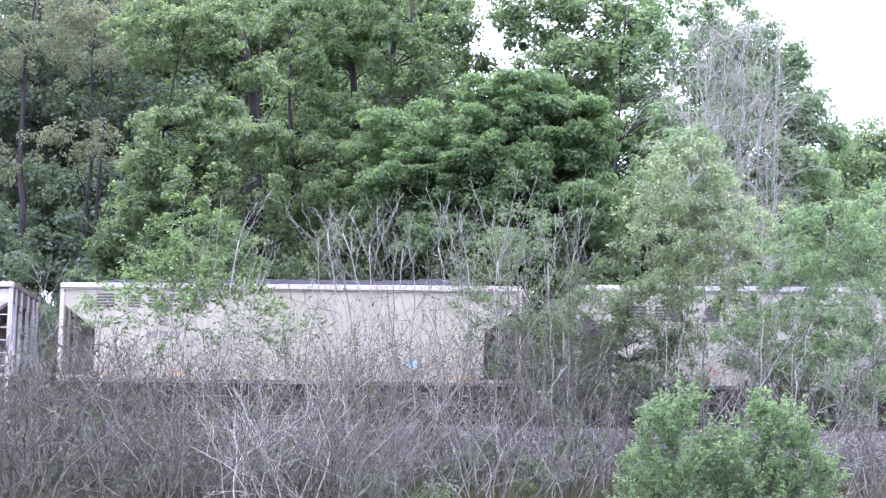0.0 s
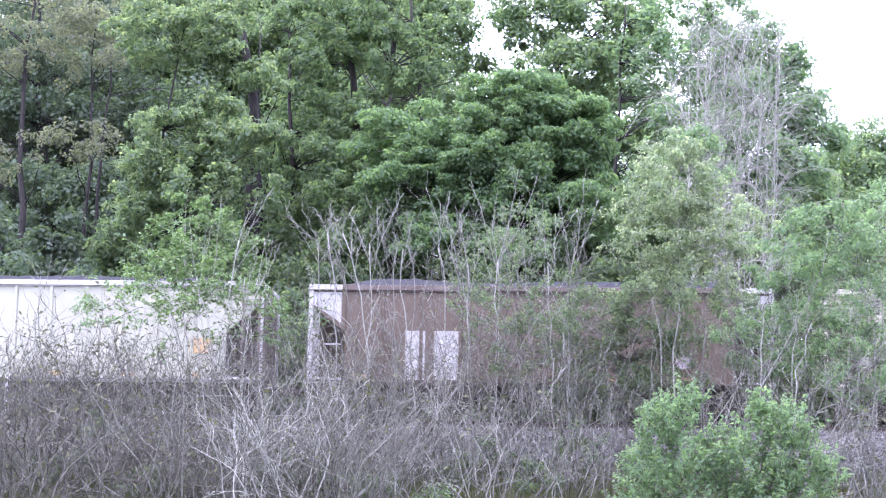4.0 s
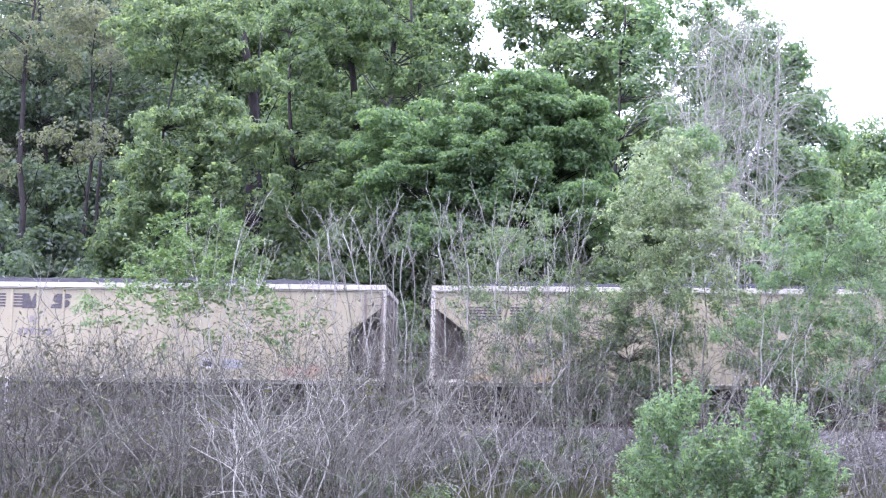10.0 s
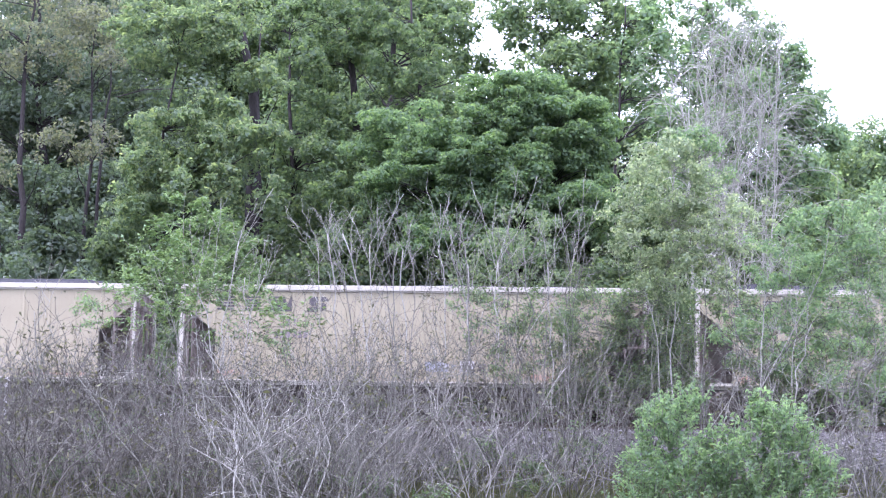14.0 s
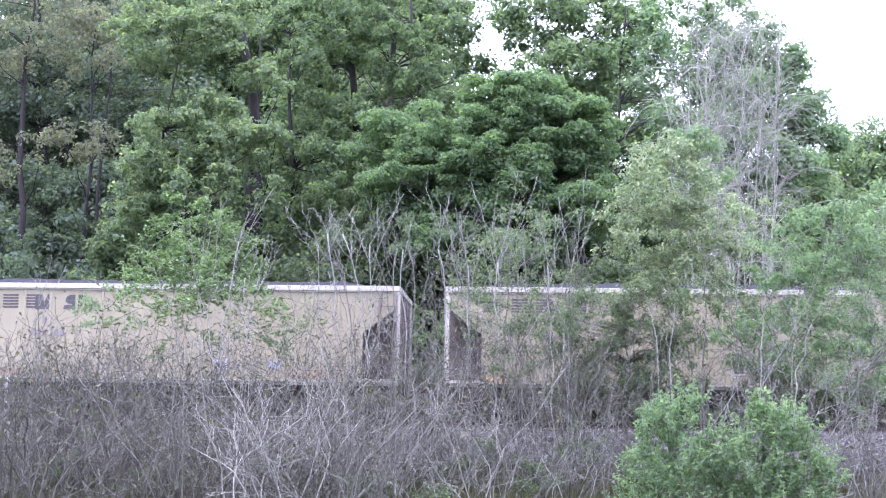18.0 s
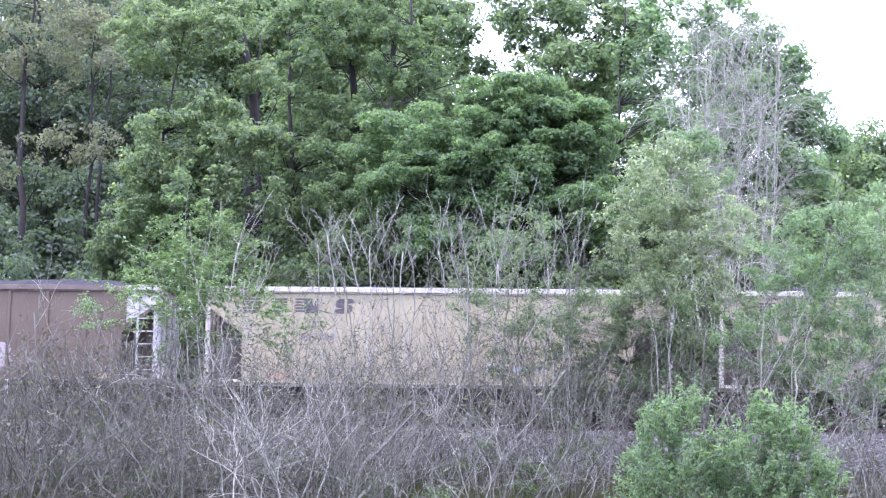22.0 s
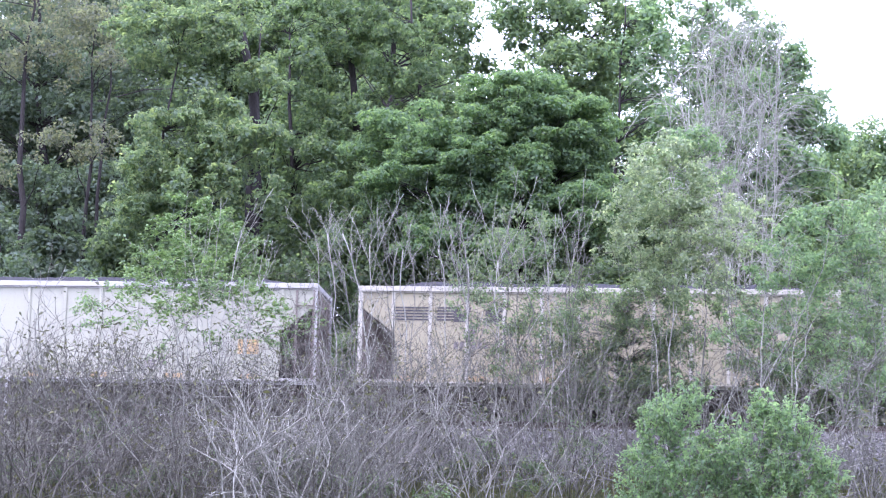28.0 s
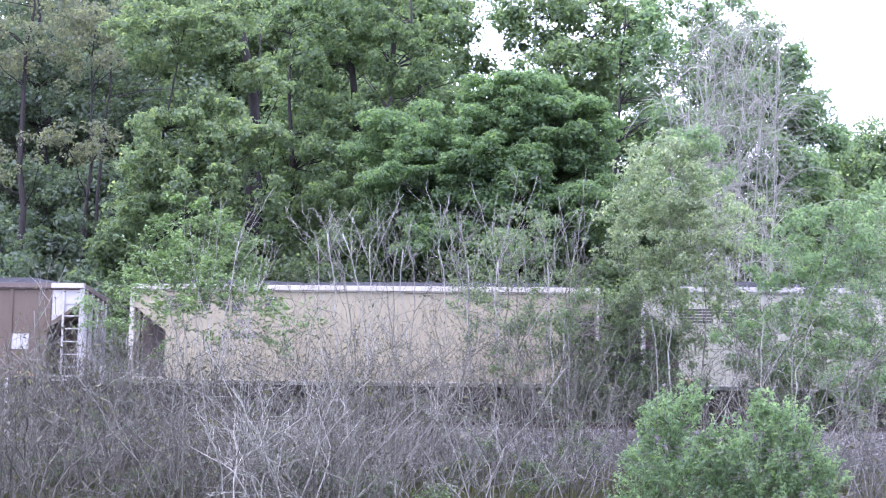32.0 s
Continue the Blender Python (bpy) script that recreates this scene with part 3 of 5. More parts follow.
def hopper_car(offset, length, paint, trim, ribs, label, peak=0.5, seed=0, lift=0.0, ends=None, rib_paint=None):
    """An open hopper car. offset: where its left corner post stands at the start; ribs: number of side ribs; lift: extra height of its top."""
    half = length / 2
    top = TOP + lift
    ends = ends or trim
    ob = tagged(new("hopper_car"), label, "railway car", "hopper cars of the train")
    CARS.append((ob, offset + half))
    rib_paint = rib_paint or paint
    # on all but brown cars: grime, with the end's shade in the colour
    end_steel = ends if paint is BROWN else SHADE
    kind = (paint.name, trim.name, round(length, 2), lift, ends.name, ribs, rib_paint.name)
    deep, wide = (0.06, 0.05) if ribs <= 12 else (0.036, 0.04)

    def sheet():
        out = [(-half + 1.07, SILL + 0.04), (half - 1.07, SILL + 0.04), (half - 1.07, 2.42), (half - 0.1, 3.17), (half - 0.02, 3.17), (half - 0.02, top - 0.06),
               (-half + 0.02, top - 0.06), (-half + 0.02, 3.17), (-half + 0.1, 3.17), (-half + 1.07, 2.42)]
        return prism("side_sheet", out, -0.008, 0.008, paint)

    def slope():
        out = [(0.05, top - 0.05), (0.05, 3.2), (1.09, 2.4), (2.6, 1.2), (2.64, 1.25), (1.14, 2.47), (0.075, 3.24), (0.075, top - 0.05)]
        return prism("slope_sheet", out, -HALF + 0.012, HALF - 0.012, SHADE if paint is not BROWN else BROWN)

    for s in (-1, 1):
        part("side_sheet", shared(("sheet",) + kind, sheet), ob, "", pose(0, s * HALF, 0))
        part("top_chord", shared(("chord",) + kind, lambda: boxes("top_chord", [(-half, half, -0.03, 0.09, top - 0.15, top), (-half, half, -0.03, 0.05, top - 0.19, top - 0.15)], trim, 0.008)),
             ob, "pale top chord" if trim is not BROWN_TRIM else "", pose(0, s * HALF, 0, 0, 0, 0 if s > 0 else 180))
        part("side_sill", shared(("sill",) + kind, lambda: boxes("side_sill", [(-half, half, -0.02, 0.10, SILL, SILL + 0.035), (-half, half, -0.02, 0.0, SILL - 0.09, SILL + 0.10)], trim, 0.005)),
             ob, "", pose(0, s * HALF, 0, 0, 0, 0 if s > 0 else 180))
        for i in range(ribs):
            x = -half + 1.02 + (length - 2.04) * i / (ribs - 1)
            part("rib", shared(("rib",) + kind, lambda: boxes("rib", [(-wide, wide, 0.004, deep, 2.5, top - 0.15)], rib_paint, 0.012)) if i in (0, ribs - 1) else
                 shared(("long_rib",) + kind, lambda: boxes("rib", [(-wide, wide, 0.004, deep, SILL + 0.05, top - 0.15)], rib_paint, 0.012)),
                 ob, "", pose(x, s * HALF, 0, 0, 0, 0 if s > 0 else 180))
        for e in (-1, 1):
            part("corner_post", shared(("post",) + kind, lambda: boxes("corner_post", [(-0.065, 0.065, -0.02, 0.06, SILL - 0.05, top - 0.15), (-0.065, 0.065, -0.2, -0.02, SILL + 0.02, SILL + 0.1)], ends, 0.01)),
                 ob, "pale steel corner post", pose(e * (half - 0.065), s * HALF, 0, 0, 0, 0 if s > 0 else 180))
            if e == s:
                continue
            for d in (0.1, 0.6):
                part("ladder_stile", shared(("stile",) + kind, lambda: boxes("ladder_stile", [(-0.03, 0.03, 0.0, 0.05, SILL + 0.04, top - 0.2)], end_steel, 0.008)),
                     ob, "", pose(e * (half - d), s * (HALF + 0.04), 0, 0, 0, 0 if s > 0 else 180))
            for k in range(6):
                part("rung", shared(("rung",) + kind, lambda: boxes("rung", [(-0.25, 0.25, 0.0, 0.022, -0.016, 0.016)], end_steel)),
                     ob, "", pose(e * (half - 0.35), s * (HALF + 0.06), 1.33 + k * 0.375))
    for e in (-1, 1):
        turn = 0 if e < 0 else 180
        part("slope_sheet", shared(("slope",) + kind, slope), ob, "dirty sloping end sheet", pose(e * half, 0, 0, 0, 0, turn))
        # added plate: blocks the see-through end, its dark tone partly painted shade
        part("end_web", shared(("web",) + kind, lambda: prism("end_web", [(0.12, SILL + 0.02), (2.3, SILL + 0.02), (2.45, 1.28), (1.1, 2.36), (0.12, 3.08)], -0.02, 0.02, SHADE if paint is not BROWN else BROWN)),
             ob, "added dirty upright plate closing the view under the end sheet", pose(e * half, 0, 0, 0, 0, turn))
        part("end_chord", shared(("end_chord",) + kind, lambda: boxes("end_chord", [(0.0, 0.12, -HALF + 0.04, HALF - 0.04, top - 0.15, top)], trim, 0.01)), ob, "", pose(e * half, 0, 0, 0, 0, turn))
        for y in (-1.05, -0.4, 0.4, 1.05):
            part("end_post", shared(("end_post",) + kind, lambda: boxes("end_post", [(0.0, 0.10, -0.05, 0.05, SILL + 0.02, top - 0.152)], end_steel, 0.01)), ob, "", pose(e * half + (0.0 if e < 0 else 0), y, 0, 0, 0, turn))
        part("end_sill", shared(("end_sill",) + kind, lambda: boxes("end_sill", [(-0.04, 0.14, -HALF + 0.02, HALF - 0.02, SILL - 0.16, SILL + 0.10)], IRON, 0.01)), ob, "", pose(e * half, 0, 0, 0, 0, turn))
        part("coupler", shared("coupler", lambda: boxes("coupler", [(-0.45, 0.3, -0.08, 0.08, 0.78, 0.94), (-0.66, -0.42, -0.14, 0.14, 0.72, 1.0)], IRON, 0.03)), ob, "", pose(e * half, 0, 0, 0, 0, turn))
        truck_parts(ob, e * (half - 1.75))
    part("centre_sill", shared(("centre",) + kind, lambda: boxes("centre_sill", [(-half + 0.2, half - 0.2, -0.32, 0.32, 0.78, 1.02)], IRON)), ob)
    for k in (-1, 0, 1):
        def bay():
            bm = bmesh.new()
            rings = [[bm.verts.new(v) for v in ((-a, -b, z), (a, -b, z), (a, b, z), (-a, b, z))] for a, b, z in ((1.35, 1.48, 1.25), (1.3, 1.44, 0.98), (0.35, 1.2, 0.42), (0.35, 1.2, 0.32))]
            for p, q in zip(rings, rings[1:]):
                for i in range(4):
                    bm.faces.new((p[i], p[(i + 1) % 4], q[(i + 1) % 4], q[i]))
            bm.faces.new(rings[-1][::-1])
            return closed("discharge_bay", bm, BAY_STEEL)
        part("discharge_bay", shared("bay", bay), ob, "funnel-shaped discharge bay", pose(k * 2.75, 0, 0))
    part("brake_reservoir", shared("reservoir", lambda: boxes("brake_reservoir", [(-0.5, 0.5, -0.9, -0.5, 1.15, 1.5)], IRON, 0.12)), ob, "", pose(half - 1.0, 0.2, 0))
    part("brake_wheel", shared("brake_wheel", brake_wheel), ob, "", pose(-half - 0.12, 0.5, 2.5, 0, 0, 0))
    part("coal_load", coal_load(length - 0.1, peak, seed), ob, "heaped black coal", pose(0, 0, lift))
    return ob, -half


def brake_wheel():
    bm = bmesh.new()
    turn = pose(0, 0, 0, 0, 0, 90)
    for a in np.linspace(0, 2 * math.pi, 16, endpoint=False):
        bmesh.ops.create_cone(bm, cap_ends=True, segments=6, radius1=0.015, radius2=0.015, depth=0.11, matrix=turn @ Matrix.Translation((0.26 * math.cos(a), 0, 0.26 * math.sin(a))) @ Matrix.Rotation(-a, 4, "Y"))
    for k in range(3):
        bmesh.ops.create_cone(bm, cap_ends=True, segments=6, radius1=0.012, radius2=0.012, depth=0.5, matrix=turn @ Matrix.Rotation(k * math.pi / 3, 4, "Y"))
    bmesh.ops.create_cone(bm, cap_ends=True, segments=6, radius1=0.02, radius2=0.02, depth=0.26, matrix=pose(0.1, 0, 0, 0, 90, 0))
    return closed("brake_wheel", bm, IRON)


def tape(ob, a, rows, z=1.06):
    for x in rows:
        mark("reflective_tape", ob, YELLOW, a + x, a + x + 0.5, z, z + 0.14, 0, "yellow reflective tape")


def numbers(ob, a, x, z, long=True):
    """Reporting marks, too faint to read: rows of small grey bars."""
    for i in range(2):
        mark("marking_bar", ob, GREY_MARK, a + x + i * 0.17, a + x + i * 0.17 + 0.12, z + 0.36, z + 0.56, 0.02, "faded grey marking")
    if long:
        for i in range(6):
            mark("marking_bar", ob, GREY_MARK, a + x - 0.32 + i * 0.17, a + x - 0.2 + i * 0.17, z, z + 0.2, 0.02, "faded grey marking")


def data_block(ob, a, x, z):
    for i in range(3):
        mark("data_line", ob, GREY_MARK, a + x, a + x + 0.34 - 0.05 * (i % 2), z + i * 0.085, z + i * 0.085 + 0.045, 0, "small grey data lines")


def patches(ob, a, seed, mat, x0, x1, z0, z1, n, label):
    """Sprayed or rusty patches: overlapping ragged shapes, each on its own hair's breadth."""
    rng = random.Random(seed)
    for i in range(n):
        w, h = (x1 - x0) * rng.uniform(0.25, 0.6), (z1 - z0) * rng.uniform(0.35, 0.9)
        cx, cz = rng.uniform(x0 + w / 2, x1 - w / 2), rng.uniform(z0 + h / 2, z1 - h / 2)
        out = []
        for k in range(16):
            t, r = -2 * math.pi * k / 16, rng.uniform(0.3, 0.53)
            out.append((math.copysign(abs(math.cos(t)) ** 0.7, math.cos(t)) * r * w, math.copysign(abs(math.sin(t)) ** 0.7, math.sin(t)) * r * h))
        part("paint_patch", prism("paint_patch", out, -0.002, 0.002, mat), ob, label, pose(a + cx, -HALF - 0.0105 - 0.0006 * i, cz))


def build_train():
    cream = "weathered cream steel hopper car heaped with coal, black striped emblem"
    pale = "ivory steel hopper car heaped with coal, yellow tape along the sill"
    ribbed = "tan steel hopper car heaped with coal, pale upright ribs"
    white = "clean white steel hopper car heaped with coal, black striped emblem"
    brown = "rusty brown steel hopper car with white ends, heaped with coal"
    # (left post at the start, length, look)
    ob, a = hopper_car(4.0, 13.6, WHITE, TRIM_WHITE, 12, white, 0.35, 1, 0.06)
    emblem(ob, a + 1.05, 3.25, WIDE)
    tape(ob, a, (1.3, 3.4, 5.6, 7.9, 10.2))
    patches(ob, a, 31, RED, 3.6, 4.4, 1.2, 1.5, 3, "small red paint marks")
    ob, a = hopper_car(-11.035, 13.5, IVORY, TRIM, 13, pale, 0.42, 2)
    emblem(ob, a + 1.09, 3.48, NARROW)
    numbers(ob, a, 2.9, 2.2)
    data_block(ob, a, 8.5, 1.5)
    tape(ob, a, (1.1, 3.3, 5.4, 7.6, 9.8, 11.6))
    patches(ob, a, 12, TEAL, 9.75, 10.75, 1.35, 1.75, 4, "faded teal sprayed patch")
    ob, a = hopper_car(-25.788, 13.35, BROWN, BROWN_TRIM, 11, brown, 0.42, 3, 0, TRIM_WHITE)
    brown_ends(ob, a, 13.35)
    white_panels(ob, a)
    tape(ob, a, (1.2, 8.6, 10.6))
    patches(ob, a, 13, SILVER, 7.1, 8.2, 1.2, 1.75, 4, "white chalked scrawl")
    patches(ob, a, 14, SILVER, 10.5, 11.3, 1.3, 2.0, 3, "white chalked scrawl")
    ob, a = hopper_car(-40.711, 13.6, WHITE, TRIM_WHITE, 12, white, 0.4, 4, 0.07)
    emblem(ob, a + 1.05, 3.25, WIDE)
    numbers(ob, a, 3.1, 2.0)
    tape(ob, a, (1.05, 3.3, 5.2, 7.2, 9.4, 11.4))
    mark("yellow_panel", ob, YELLOW, a + 11.45, a + 12.1, 1.75, 2.2, 0, "yellow sticker panel")
    ob, a = hopper_car(-55.643, 13.72, CREAM, TRIM, 12, pale, 0.4, 5)
    emblem(ob, a + 1.05, 3.2, WIDE)
    numbers(ob, a, 3.1, 2.0)
    data_block(ob, a, 8.9, 1.4)
    tape(ob, a, (1.2, 3.0, 5.0, 7.0, 9.2, 11.0, 12.2))
    mark("yellow_panel", ob, YELLOW, a + 11.45, a + 12.1, 1.75, 2.15, 0, "yellow sticker panel")
    for k, (off, length, seed) in enumerate(((-70.521, 13.57, 6), (-85.431, 13.52, 7), (-100.3, 13.56, 8), (-115.208, 13.6, 9), (-130.03, 13.5, 10))):
        ob, a = hopper_car(off, length, CREAM, TRIM, 16, cream, (0.42, 0.3, 0.4, 0.38, 0.3)[k], seed)
        emblem(ob, a + 1.09, 3.46, NARROW)
        numbers(ob, a, 3.1, 2.25)
        data_block(ob, a, 8.6, 1.35)
        mark("data_frame", ob, TRIM_WHITE, a + 8.2, a + 8.6, 1.32, 1.64, 0, "white frame of the data plate", -1, 0.004)
        mark("data_plate", ob, BLACK, a + 8.27, a + 8.53, 1.38, 1.52, 0, "small dark data plate")
        patches(ob, a, 40 + k, RED, 1.1, 2.6, 1.06, 1.35, 3, "rusty red stain along the sill")
        patches(ob, a, 70 + k, RED, length - 3.6, length - 1.25, 1.06, (1.45, 1.3, 1.25, 1.4, 1.3)[k], 4, "rusty red stain along the sill")
        patches(ob, a, 50 + k, BLUE, (8.4, 6.9, 4.7, 9.6, 8.9)[k], (9.6, 8.9, 5.5, 10.4, 10.2)[k], 1.25, 1.65, 3, "pale blue sprayed patch")
        if k in (2, 3):
            tape(ob, a, (1.2,))
    ob, a = hopper_car(-144.878, 13.45, BROWN, BROWN_TRIM, 11, brown, 0.42, 11, 0, TRIM_WHITE)
    brown_ends(ob, a, 13.45)
    white_panels(ob, a)
    tape(ob, a, (1.1, 4.9, 11.6))
    patches(ob, a, 15, SILVER, 5.4, 9.6, 1.1, 2.2, 9, "silver and lilac sprayed lettering shapes")
    ob, a = hopper_car(-160.007, 13.8, CREAM, TRIM, 12, ribbed, 0.4, 12, rib_paint=TRIM)
    emblem(ob, a + 1.05, 3.2, WIDE)
    numbers(ob, a, 3.1, 2.0)
    tape(ob, a, (1.1, 3.2, 5.3, 7.4, 9.5, 11.4))
    mark("yellow_panel", ob, YELLOW, a + 11.5, a + 12.1, 1.75, 2.15, 0, "yellow sticker panel")
    ob, a = hopper_car(-174.99, 13.79, WHITE, TRIM_WHITE, 12, white, 0.4, 13, 0.06)
    emblem(ob, a + 1.05, 3.22, WIDE)
    numbers(ob, a, 3.1, 2.0)
    data_block(ob, a, 8.8, 1.35)
    tape(ob, a, (1.05, 3.3, 5.2, 7.2, 9.4, 11.6))
    mark("yellow_panel", ob, YELLOW, a + 11.5, a + 12.1, 1.78, 2.2, 0, "yellow sticker panel")
    ob, a = hopper_car(-189.836, 13.64, CREAM, TRIM, 13, cream, 0.4, 14)
    emblem(ob, a + 1.09, 3.46, NARROW)
    numbers(ob, a, 3.1, 2.25)
    data_block(ob, a, 8.7, 1.4)
    patches(ob, a, 61, RED, 10.6, 11.9, 1.06, 1.3, 3, "rusty red stain along the sill")
    ob, a = hopper_car(-204.6, 13.4, BROWN, BROWN_TRIM, 11, brown, 0.4, 15, 0, TRIM_WHITE)
    brown_ends(ob, a, 13.4)
    mark("white_sticker", ob, TRIM_WHITE, a + 11.3, a + 11.8, 1.85, 2.3, 0, "small white sticker panel")
    tape(ob, a, (11.5, 9.4, 7.0, 4.0))


def white_panels(ob, a):
    for x0, x1 in ((2.83, 3.4), (3.66, 4.44)):
        mark("white_panel", ob, TRIM_WHITE, a + x0, a + x1, 1.06, 2.48, 0, "clean white painted square")


def brown_ends(ob, a, length):
    """White end corners of a brown car: a patch of chord and the wedge of sheet beside the corner post."""
    for x in (0.0, length - 0.98):
        mark("white_chord_end", ob, TRIM_WHITE, a + x, a + x + 0.98, TOP - 0.145, TOP + 0.004, 0, "white end of the top chord", -1, 0.09)
        mark("white_sill_end", ob, TRIM_WHITE, a + x, a + x + 0.98, SILL - 0.06, SILL + 0.115, 0, "white end of the side sill", -1, 0.024)
    mark("grab_iron", ob, TRIM_WHITE, a + 0.14, a + 0.95, 1.42, 1.47, 0, "white grab iron", -1, 0.02)
    mark("grab_iron", ob, TRIM_WHITE, a + 0.45, a + 0.95, 2.05, 2.09, 0, "white grab iron", -1, 0.02)
    for m in (1, -1):
        x0 = 0.1 if m > 0 else length - 0.1
        out = [(x0, 3.24), (x0, TOP - 0.2), (x0 + m * 0.85, TOP - 0.2), (x0 + m * 0.85, 2.68)]
        part("white_wedge", prism("white_wedge", [(a + x, z) for x, z in (out if m > 0 else out[::-1])], -0.004, 0.004, TRIM_WHITE), ob, "white painted end wedge", pose(0, -HALF - 0.014, 0))


build_train()


def travelled(t):
    return 5.5021 * t + 0.0047 * t * t


def motions():
    """The train rolls by, gaining a little speed; the wheels turn with it."""
    for ob, x in CARS:
        walk(ob, [(t, pose(x + travelled(t), 0, 0)) for t in range(0, 33, 4)])
    turns = [(k / 10, math.degrees(travelled(k / 10) / RADIUS)) for k in range(321)]
    for wheelset, d in WHEELS:
        walk(wheelset, [(t, pose(d, 0, RADIUS, 0, a, 0)) for t, a in turns])
    # young trees lean and recover in the wind
    for ob, rows in SWAY:
        foot = ob.location.copy()
        walk(ob, [(t, pose(*foot, 0, lean, 0)) for t, lean in rows])


# ---- the wood behind the track ----
def on_ground(x, y, sink=0.1):
    return (x, y, ground_z(x, y) - sink)


def build_wood():
    tree("tree", 101, on_ground(-16.16, 15.00), (-16.47, 15.00, 17.62), 0.2,
         [(-16.37, 15.00, 15.34, 3.29, 2.20, 1.64, 44), (-13.56, 14.00, 14.89, 1.34, 1.60, 1.44, 16), (-13.87, 13.00, 10.74, 1.61, 1.40, 0.57, 12), (-16.45, 13.00, 10.33, 1.04, 1.20, 0.85, 7)],
         0.36, 50, 0.14, BARK_DARK, LEAF_DULL, "thinly leaved dull grey-green tree with dark stems", share=0.15,
         more=[(on_ground(-14.94, 15.00), (-14.07, 15.00, 15.54), 0.13), (on_ground(-13.75, 16.00), (-13.63, 16.00, 15.99), 0.12), (on_ground(-17.12, 16.00), (-18.13, 16.00, 16.62), 0.18)], fill=2.3)
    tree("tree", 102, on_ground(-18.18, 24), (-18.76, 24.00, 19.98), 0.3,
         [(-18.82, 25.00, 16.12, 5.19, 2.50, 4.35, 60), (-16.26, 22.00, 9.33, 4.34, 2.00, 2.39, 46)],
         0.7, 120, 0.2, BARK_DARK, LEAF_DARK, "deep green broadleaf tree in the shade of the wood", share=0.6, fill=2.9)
    tree("tree", 103, on_ground(-8.10, 12.00), (-8.30, 12.00, 16.42), 0.46,
         [(-7.57, 10.50, 12.61, 1.01, 1.20, 0.44, 11), (-8.13, 10.50, 14.86, 0.55, 0.80, 0.55, 5), (-10.61, 9.50, 13.74, 1.73, 1.40, 1.00, 26), (-9.39, 9.50, 14.51, 1.46, 1.40, 0.64, 14), (-11.41, 9.50, 14.42, 0.91, 1.20, 0.64, 8), (-8.50, 9.50, 13.64, 0.64, 1.00, 0.82, 8), (-8.52, 9.00, 11.22, 0.76, 1.20, 0.65, 9), (-9.72, 9.00, 10.35, 1.54, 1.50, 0.76, 22), (-8.09, 9.00, 9.85, 1.45, 1.40, 0.82, 20), (-10.62, 8.80, 9.17, 1.18, 1.40, 0.81, 17), (-9.01, 8.60, 8.57, 1.90, 1.40, 0.94, 26), (-11.07, 8.50, 7.65, 0.90, 1.10, 0.54, 10), (-7.16, 9.00, 10.27, 0.91, 1.00, 0.47, 8)],
         0.29, 52, 0.165, BARK_DARK, LEAF_LIGHT, "tall light green broadleaf tree with a dark trunk", share=0.2, more=[(on_ground(-7.19, 12.30), (-7.90, 12.30, 14.90), 0.13), (on_ground(-10.03, 10.00), (-9.86, 10.00, 14.34), 0.12)], fill=2.6)
    tree("tree", 104, on_ground(-4.91, 17.00), (-5.71, 17.00, 18.34), 0.34,
         [(-5.91, 16.00, 15.58, 2.25, 2.00, 1.37, 44), (-6.58, 14.00, 13.78, 1.15, 1.60, 0.86, 14), (-3.44, 16.00, 14.44, 2.15, 2.00, 1.86, 40), (-4.86, 15.00, 11.98, 1.74, 1.80, 1.16, 26), (-5.88, 14.00, 10.27, 1.92, 1.60, 1.05, 26), (-3.30, 14.00, 10.08, 1.72, 1.80, 1.15, 24), (-3.91, 13.00, 8.02, 2.84, 1.80, 1.42, 40), (-6.83, 13.00, 7.61, 1.90, 1.60, 1.23, 24)],
         0.31, 56, 0.17, BARK_DARK, LEAF_WOOD, "tall dense green broadleaf tree behind the track", share=0.2, more=[(on_ground(-6.93, 15.00), (-7.13, 15.00, 15.13), 0.2), (on_ground(-2.78, 16.00), (-2.90, 16.00, 17.23), 0.2)], fill=2.7)
    tree("maple_tree", 105, on_ground(1.39, 10), (1.55, 10.00, 12.23), 0.3,
         [(1.60, 9.50, 11.35, 2.05, 1.80, 1.05, 30), (3.04, 9.00, 10.31, 1.66, 1.60, 1.32, 26), (0.12, 8.50, 9.64, 2.22, 1.70, 1.32, 30), (-1.33, 8.50, 8.50, 2.03, 1.60, 1.31, 26), (1.81, 8.50, 8.52, 2.75, 1.60, 1.12, 22), (-2.60, 9.50, 10.20, 1.13, 1.40, 1.14, 10), (-1.36, 7.40, 6.55, 0.91, 0.80, 0.74, 5), (0.25, 7.60, 7.06, 0.91, 0.80, 1.11, 7), (1.76, 7.00, 6.42, 0.81, 0.80, 0.64, 5), (3.15, 7.80, 7.30, 1.09, 0.80, 1.11, 7)],
         0.42, 170, 0.14, BARK_DARK, LEAF_MAPLE, "round dense maple tree with layered green foliage", flat=0.5, upward=0.45, shell=0.6, fill=4.2)
    tree("tree", 106, on_ground(-3.78, 24.00), (-4.50, 24.00, 20.85), 0.3,
         [(-3.99, 24.00, 18.04, 2.01, 2.00, 1.59, 34), (-6.19, 24.00, 18.15, 2.01, 2.00, 1.59, 26), (-2.23, 23.00, 17.02, 0.84, 1.30, 1.05, 10), (-1.33, 23.00, 15.81, 0.84, 1.00, 0.46, 6)],
         0.5, 80, 0.19, BARK_DARK, LEAF_DEEP, "tall dark green tree against the sky", share=0.6, shell=0.1, fill=2.2)
